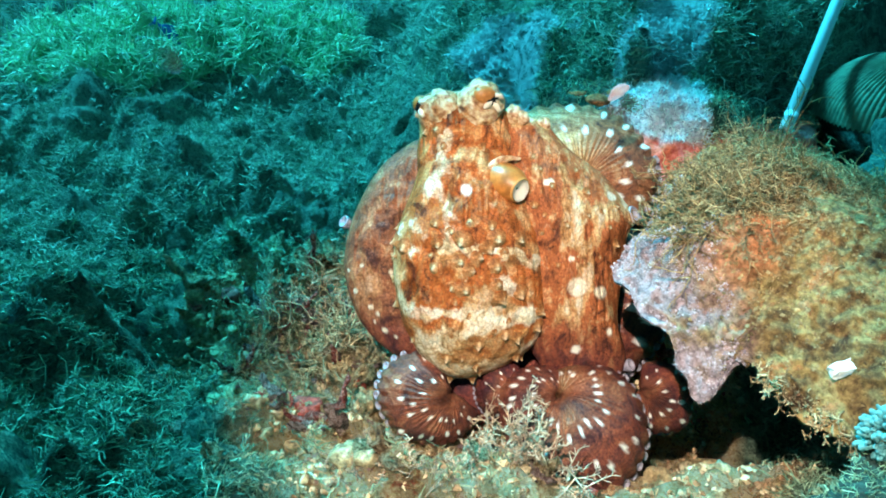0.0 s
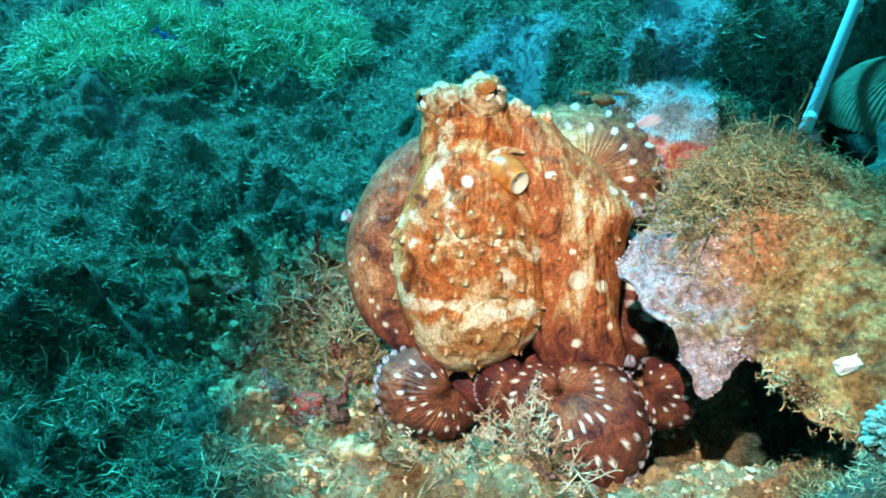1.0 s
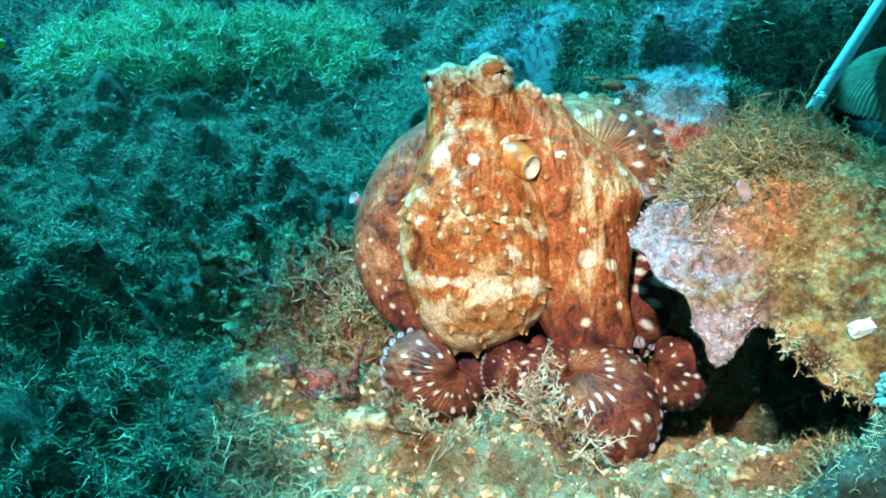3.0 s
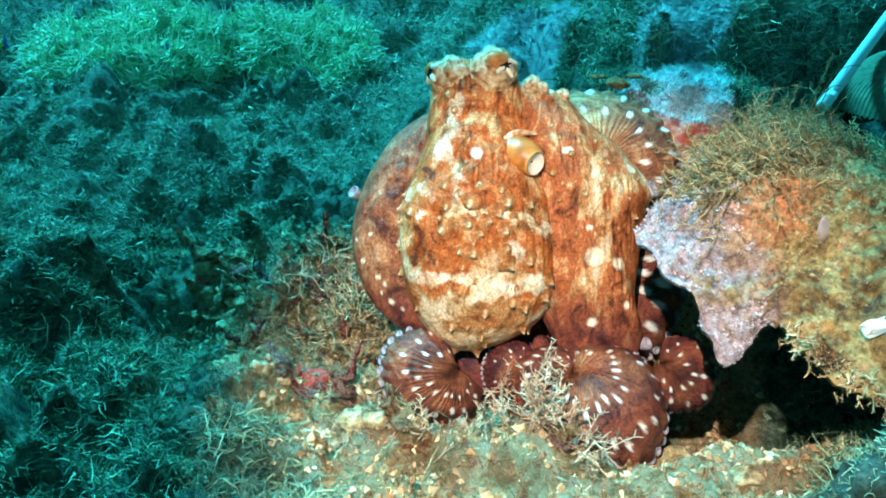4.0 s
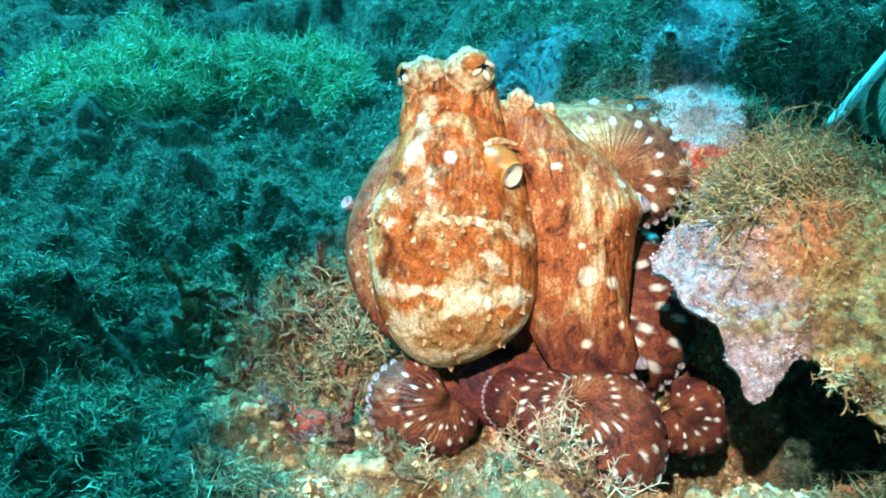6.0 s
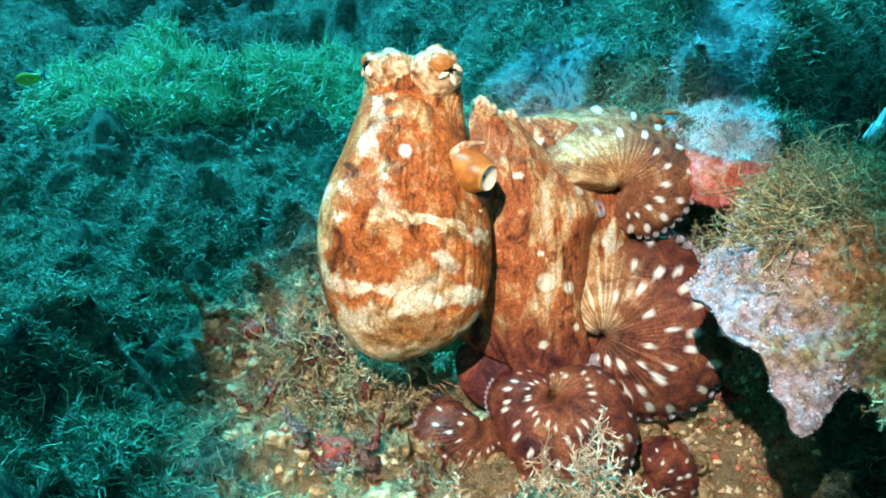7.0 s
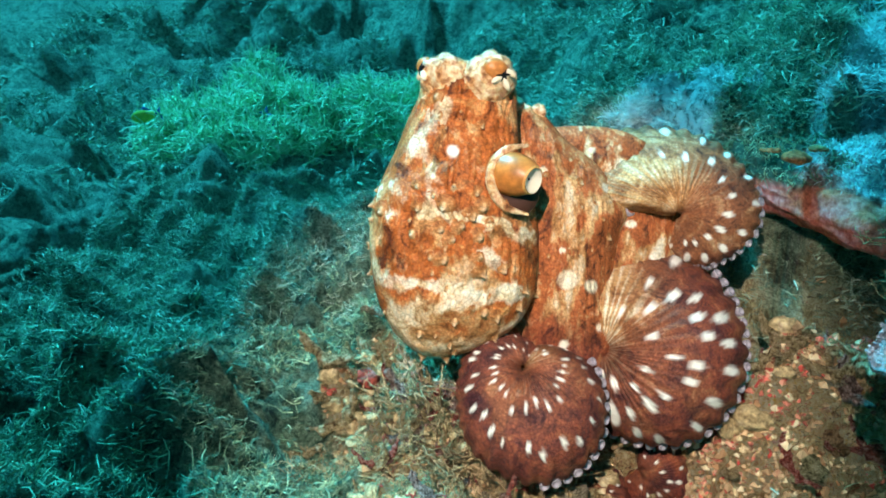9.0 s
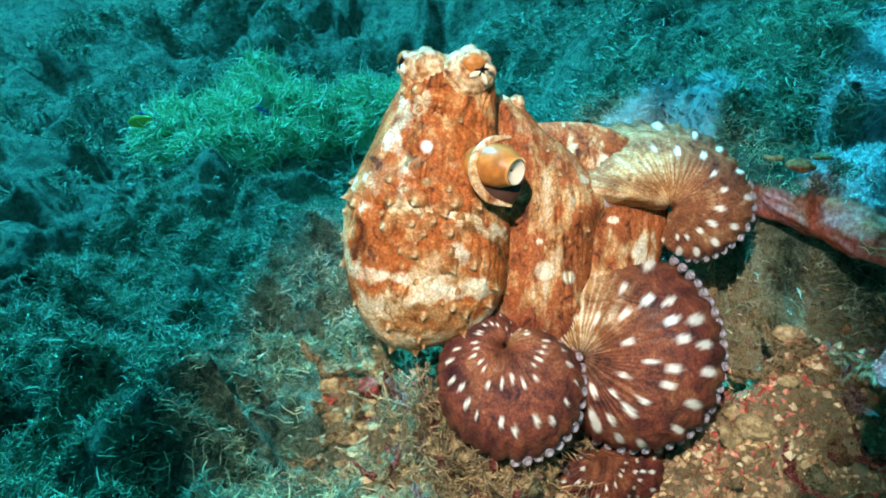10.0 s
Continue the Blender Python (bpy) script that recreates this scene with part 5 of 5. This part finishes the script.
weed_bush((-0.07, 0.50, None), (0.06, 0.03), 26, 0.032, BROWN_WEED, "brown weed tangle on the rubble", 45, rad=0.0005, twigs=8)
weed_bush((-0.16, 0.56, None), (0.04, 0.05), 26, 0.034, WEED, "tan weed tangle among the rubble", 46, rad=0.0005, twigs=8)
weed_bush((-0.13, 0.50, None), (0.05, 0.03), 14, 0.013, RED_WEED, "reddish crusty weed on the rubble", 47, rad=0.0013, twigs=6)
weed_bush((-0.2, 0.53, None), (0.04, 0.04), 22, 0.026, WEED, "tan weed at the edge of the rubble", 49, rad=0.00045, twigs=8)
weed_bush((-0.11, 0.545, None), (0.05, 0.03), 30, 0.03, BROWN_WEED, "brown weed clump on the rubble", 50, rad=0.0005, twigs=8)
weed_bush((0.02, 0.56, None), (0.05, 0.04), 18, 0.012, RED_WEED, "reddish crusty weed under the octopus", 48, rad=0.0013, twigs=6)
weed_bush((0.14, 0.345, None), (0.07, 0.02), 16, 0.012, RUBBLE_TURF, "pale crusty weed on the sand", 51, rad=0.0006, twigs=6)
weed_bush((-0.125, 0.6, None), (0.05, 0.02), 40, 0.036, PINK_WEED, "pinkish tan weed standing on the rubble", 52, (0.2, -0.2, 0.8), 0.0009, 9, 0.2, 5)
weed_bush((-0.085, 0.565, None), (0.03, 0.02), 24, 0.034, WEED, "tan weed standing on the rubble", 53, (0.2, -0.2, 0.8), 0.0009, 9, 0.2, 5)
octopus = build_octopus()
torch = dive_torch()
grey_flake = flake("translucent grey flake drifting in the water", FLAKE, 0.012)
pink_flake = flake("pale pink flake drifting in the water", FLAKE_PINK, 0.008)
far_flake = flake("translucent grey flake drifting far off", FLAKE, 0.02)
blue_fish = fish("small dark blue reef fish above the anemone", FISH_BLUE, FISH_BLUE, 0.045)
yellow_fish = fish("small yellow-green reef fish at the anemone", FISH_YELLOW, FISH_BLUE, 0.05)


# ---- movement ----
def motions():
    # the video light travels with the diver
    walk(torch, [(t, look(eye, target, roll) @ look((-0.12, 0.26, 0.3), (0.095 if t < 6 else 0.06, -0.1 if t < 6 else -0.07, -0.58))) for t, eye, target, roll in PATH])
    # the pointer stick slowly leans over
    walk(stick, [(t, Matrix.Translation(a) @ (Vector(b) - Vector(a)).to_track_quat("Z", "Y").to_matrix().to_4x4()) for t, a, b in [
        (0, (0.286, 0.632, 0.220), (0.351, 0.738, 0.297)),
        (0.5, (0.296, 0.633, 0.220), (0.360, 0.738, 0.296)),
        (1, (0.297, 0.632, 0.220), (0.362, 0.739, 0.300)),
        (1.5, (0.296, 0.633, 0.221), (0.366, 0.736, 0.297)),
        (2.5, (0.291, 0.625, 0.224), (0.370, 0.726, 0.296)),
        (4, (0.301, 0.640, 0.223), (0.378, 0.730, 0.279)),
        (4.5, (0.302, 0.646, 0.222), (0.374, 0.730, 0.269)),
        (5.5, (0.306, 0.660, 0.219), (0.380, 0.741, 0.261)),
        (10, (0.307, 0.660, 0.219), (0.381, 0.741, 0.260))]])
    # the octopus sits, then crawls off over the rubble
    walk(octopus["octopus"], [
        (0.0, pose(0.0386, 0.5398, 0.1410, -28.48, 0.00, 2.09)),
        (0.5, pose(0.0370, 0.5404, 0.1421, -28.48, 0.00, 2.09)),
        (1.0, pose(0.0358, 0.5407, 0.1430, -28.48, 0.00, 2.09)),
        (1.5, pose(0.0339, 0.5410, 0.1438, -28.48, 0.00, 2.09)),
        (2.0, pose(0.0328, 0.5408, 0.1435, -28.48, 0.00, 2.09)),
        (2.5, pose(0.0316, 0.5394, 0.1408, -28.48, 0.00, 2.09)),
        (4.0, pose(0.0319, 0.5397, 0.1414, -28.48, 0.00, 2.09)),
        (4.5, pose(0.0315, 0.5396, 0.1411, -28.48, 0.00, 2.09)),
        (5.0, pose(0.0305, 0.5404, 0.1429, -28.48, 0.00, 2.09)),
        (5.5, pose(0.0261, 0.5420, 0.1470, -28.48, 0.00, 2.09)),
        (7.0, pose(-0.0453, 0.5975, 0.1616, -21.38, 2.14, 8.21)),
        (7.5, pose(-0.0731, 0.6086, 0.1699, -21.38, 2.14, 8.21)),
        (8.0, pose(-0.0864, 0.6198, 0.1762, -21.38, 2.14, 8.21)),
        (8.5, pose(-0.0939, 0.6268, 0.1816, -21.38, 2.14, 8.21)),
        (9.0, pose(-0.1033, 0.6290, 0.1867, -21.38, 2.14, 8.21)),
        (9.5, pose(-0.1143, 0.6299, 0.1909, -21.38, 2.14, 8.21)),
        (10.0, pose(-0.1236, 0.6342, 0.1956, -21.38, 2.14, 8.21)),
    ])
    # its parts, on the body grid: seconds, x, y, depth, turn
    moves = {
        "mantle": [(0, 822, 343, 0.0, 0), (5.5, 822, 343, 0.0, 0), (7, 816, 356, -0.05, 3), (8, 817, 358, -0.05, 3), (8.5, 818, 357, -0.045, 3), (9, 820, 354, -0.034, 4), (10, 822, 353, -0.028, 6)],
        "head": [(0, 822, 300, 0.004, 0), (5.5, 822, 300, 0.004, 0), (7, 823, 332, -0.042, 9), (7.5, 831, 337, -0.042, 11), (8.5, 830, 338, -0.04, 11), (10, 840, 332, -0.03, 12)],
        "siphon": [(0, 897, 337, -0.03, 0), (1, 895, 335, -0.03, 8), (2.5, 904, 346, -0.03, 0), (5, 902, 350, -0.03, 6), (5.5, 900, 352, -0.03, 12), (7, 925, 389, -0.08, -6), (7.5, 937, 393, -0.08, -4), (8, 929, 389, -0.08, -4), (8.5, 918, 395, -0.08, -6), (9, 922, 397, -0.08, -8), (10, 938, 392, -0.08, -8)],
        "flank": [(0, 960, 300, 0.0, 0), (2.5, 965, 299, 0.0, 0), (4, 972, 300, 0.0, 0), (5.5, 980, 304, 0.0, -1), (7, 1008, 352, -0.008, 0), (7.5, 1004, 350, -0.008, 0), (8, 988, 352, -0.008, 0), (8.5, 972, 352, -0.008, 1), (9, 965, 346, -0.008, 2), (10, 970, 340, -0.008, 2)],
        "web": [(0, 868, 480, 0.05, 0), (5.5, 895, 480, 0.05, 0), (7, 985, 545, 0.012, -4), (7.5, 988, 548, 0.012, -4), (8, 978, 556, 0.012, -3), (8.5, 966, 560, 0.012, -1), (9, 966, 558, 0.012, 0), (10, 978, 560, 0.012, 0)],
        "left_flank": [(0, 720, 420, 0.03, 0), (2.5, 724, 424, 0.03, 0), (5.5, 732, 418, 0.03, 0), (7, 860, 440, 0.03, 0), (8, 850, 440, 0.03, 0), (10, 840, 440, 0.03, 0)],
        "rear": [(0, 1034, 322, 0.018, 0), (2.5, 1044, 330, 0.018, 0), (5.5, 1068, 332, 0.018, 0), (7, 1201, 397, -0.012, -4), (7.5, 1214, 410, -0.012, -2), (8, 1208, 429, -0.012, 0), (8.5, 1202, 442, -0.012, 2), (9, 1206, 444, -0.012, 2), (10, 1235, 443, -0.012, 2)],
        "front": [(0, 977, 690, -0.03, 0), (2.5, 986, 697, -0.03, 0), (4.5, 992, 700, -0.03, 0), (5.5, 996, 704, -0.03, 2), (7, 1072, 755, -0.03, -2), (7.5, 1067, 746, -0.035, 2), (8, 1003, 717, -0.058, 8), (8.5, 957, 700, -0.062, 17), (9, 932, 695, -0.05, 23), (10, 946, 672, -0.04, 28)],
        "right_fan": [(0, 1000, 520, 0.085, 30), (5.5, 1010, 525, 0.085, 30), (7, 1182, 660, 0.0, -4), (7.5, 1182, 660, -0.005, 0), (8, 1152, 666, -0.008, 4), (8.5, 1110, 676, -0.008, 6), (9, 1080, 676, -0.008, 7), (10, 1085, 698, -0.008, 4)],
        "tip_coil": [(0, 905, 690, -0.002, 0), (2.5, 910, 697, -0.002, 0), (5.5, 918, 704, -0.002, 0), (7, 1040, 770, 0.0, 0), (8, 1010, 740, 0.0, 0), (9, 960, 730, 0.0, 0), (10, 970, 700, 0.0, 0)],
        "under_web": [(0, 870, 692, 0.03, 0), (5.5, 885, 700, 0.03, 0), (7, 1040, 740, 0.03, 0), (8, 1030, 720, 0.03, 0), (10, 1010, 690, 0.03, 0)],
        "left_foot": [(0, 800, 690, -0.012, 0), (2.5, 804, 696, -0.012, 0), (5.5, 806, 704, -0.012, 0), (7, 960, 800, -0.012, -35), (7.5, 1010, 845, -0.012, -45), (8, 1000, 870, 0.0, -50), (9, 1062, 922, 0.01, -60), (10, 1124, 872, 0.01, -70)],
        "right_foot": [(0, 1131, 690, 0.0, 0), (2.5, 1145, 685, 0.0, 0), (5.5, 1170, 678, 0.0, 0), (7, 1260, 905, -0.005, -15), (7.5, 1262, 900, -0.005, -20), (8, 1180, 900, 0.01, 0), (10, 1150, 890, 0.02, 0)],
    }
    # the papillae sink into the smooth skin while it crawls, and stand up again
    for ob, way in octopus["papillae"]:
        m = Matrix.Translation(ob.location) @ ob.matrix_basis.to_quaternion().to_matrix().to_4x4()
        flat = Matrix.Translation(-way) @ m
        walk(ob, [(0, m), (5.7, m), (6.7, flat), (8.2, flat), (9.2, m), (10, m)])
    tilt = {"front": (-24, 0), "right_fan": (-8, -14), "rear": (-6, -8)}
    for key, rows in moves.items():
        rx, rz = tilt.get(key, (0, 0))
        walk(octopus[key], [(t, Matrix.Translation(body(x, y, d)) @ pose(0, 0, 0, rx, 0, rz) @ pose(0, 0, 0, 0, turn, 0)) for t, x, y, d, turn in rows])
    # flakes sink past, small fish hover over the anemones
    walk(grey_flake, [(0, pose(-0.120, 0.377, 0.334, 0, 30, 10)), (0.5, pose(-0.129, 0.368, 0.318, 0, 34, 15)), (1, pose(-0.143, 0.358, 0.301, 0, 38, 20)), (1.5, pose(-0.152, 0.340, 0.282, 0, 42, 25)), (2, pose(-0.169, 0.320, 0.262, 0, 46, 30)), (2.5, pose(-0.179, 0.296, 0.235, 0, 50, 35)), (3, pose(-0.209, 0.282, 0.207, 0, 54, 40)), (4, pose(-0.500, 0.300, 0.150, 0, 62, 50)), (10, pose(-1.200, 0.300, 0.100, 0, 110, 110))])
    walk(pink_flake, [(0, pose(0.123, 0.524, 0.275, 0, -50, 0)), (1, pose(0.138, 0.505, 0.258, 0, -20, 8)), (2.5, pose(0.164, 0.450, 0.231, 0, 25, 20)), (4, pose(0.221, 0.430, 0.194, 0, 70, 32)), (4.6, pose(0.262, 0.414, 0.182, 0, 70, 37)), (5.5, pose(0.400, 0.300, 0.100, 0, 70, 44)), (10, pose(0.700, 0.200, 0.100, 0, 70, 80))])
    walk(far_flake, [(0, pose(0.300, 1.600, 0.900, 0, 10, 0)), (4, pose(-0.163, 0.642, 0.304, 0, 18, 0)), (4.5, pose(-0.205, 0.636, 0.276, 0, 19, 0)), (5, pose(-0.236, 0.640, 0.266, 0, 20, 0)), (5.3, pose(-0.275, 0.636, 0.254, 0, 21, 0)), (5.7, pose(-0.322, 0.631, 0.239, 0, 21, 0)), (6.3, pose(-0.398, 0.628, 0.214, 0, 23, 0)), (10, pose(-1.600, 0.900, 0.100, 0, 30, 0))])
    walk(blue_fish, [(0, pose(-0.457, 1.233, 0.151, 0, 45, 20)), (2.5, pose(-0.463, 1.198, 0.135, 0, 48, 20)), (4.5, pose(-0.466, 1.216, 0.120, 0, 50, 20)), (5.5, pose(-0.473, 1.228, 0.124, 0, 50, 20)), (7.5, pose(-0.478, 1.239, 0.132, 0, 52, 20)), (8.5, pose(-0.490, 1.231, 0.134, 0, 54, 20)), (9, pose(-0.485, 1.232, 0.132, 0, 54, 20)), (10, pose(-0.494, 1.240, 0.139, 0, 55, 20))])
    walk(yellow_fish, [(0, pose(-0.783, 1.230, 0.167, 0, 10, 170)), (5.5, pose(-0.771, 1.218, 0.126, 0, 10, 170)), (7, pose(-0.727, 1.238, 0.148, 0, 10, 170)), (7.5, pose(-0.715, 1.225, 0.148, 0, 10, 170)), (8.5, pose(-0.696, 1.207, 0.153, 0, 10, 170)), (10, pose(-0.700, 1.210, 0.146, 0, 10, 170))])


motions()
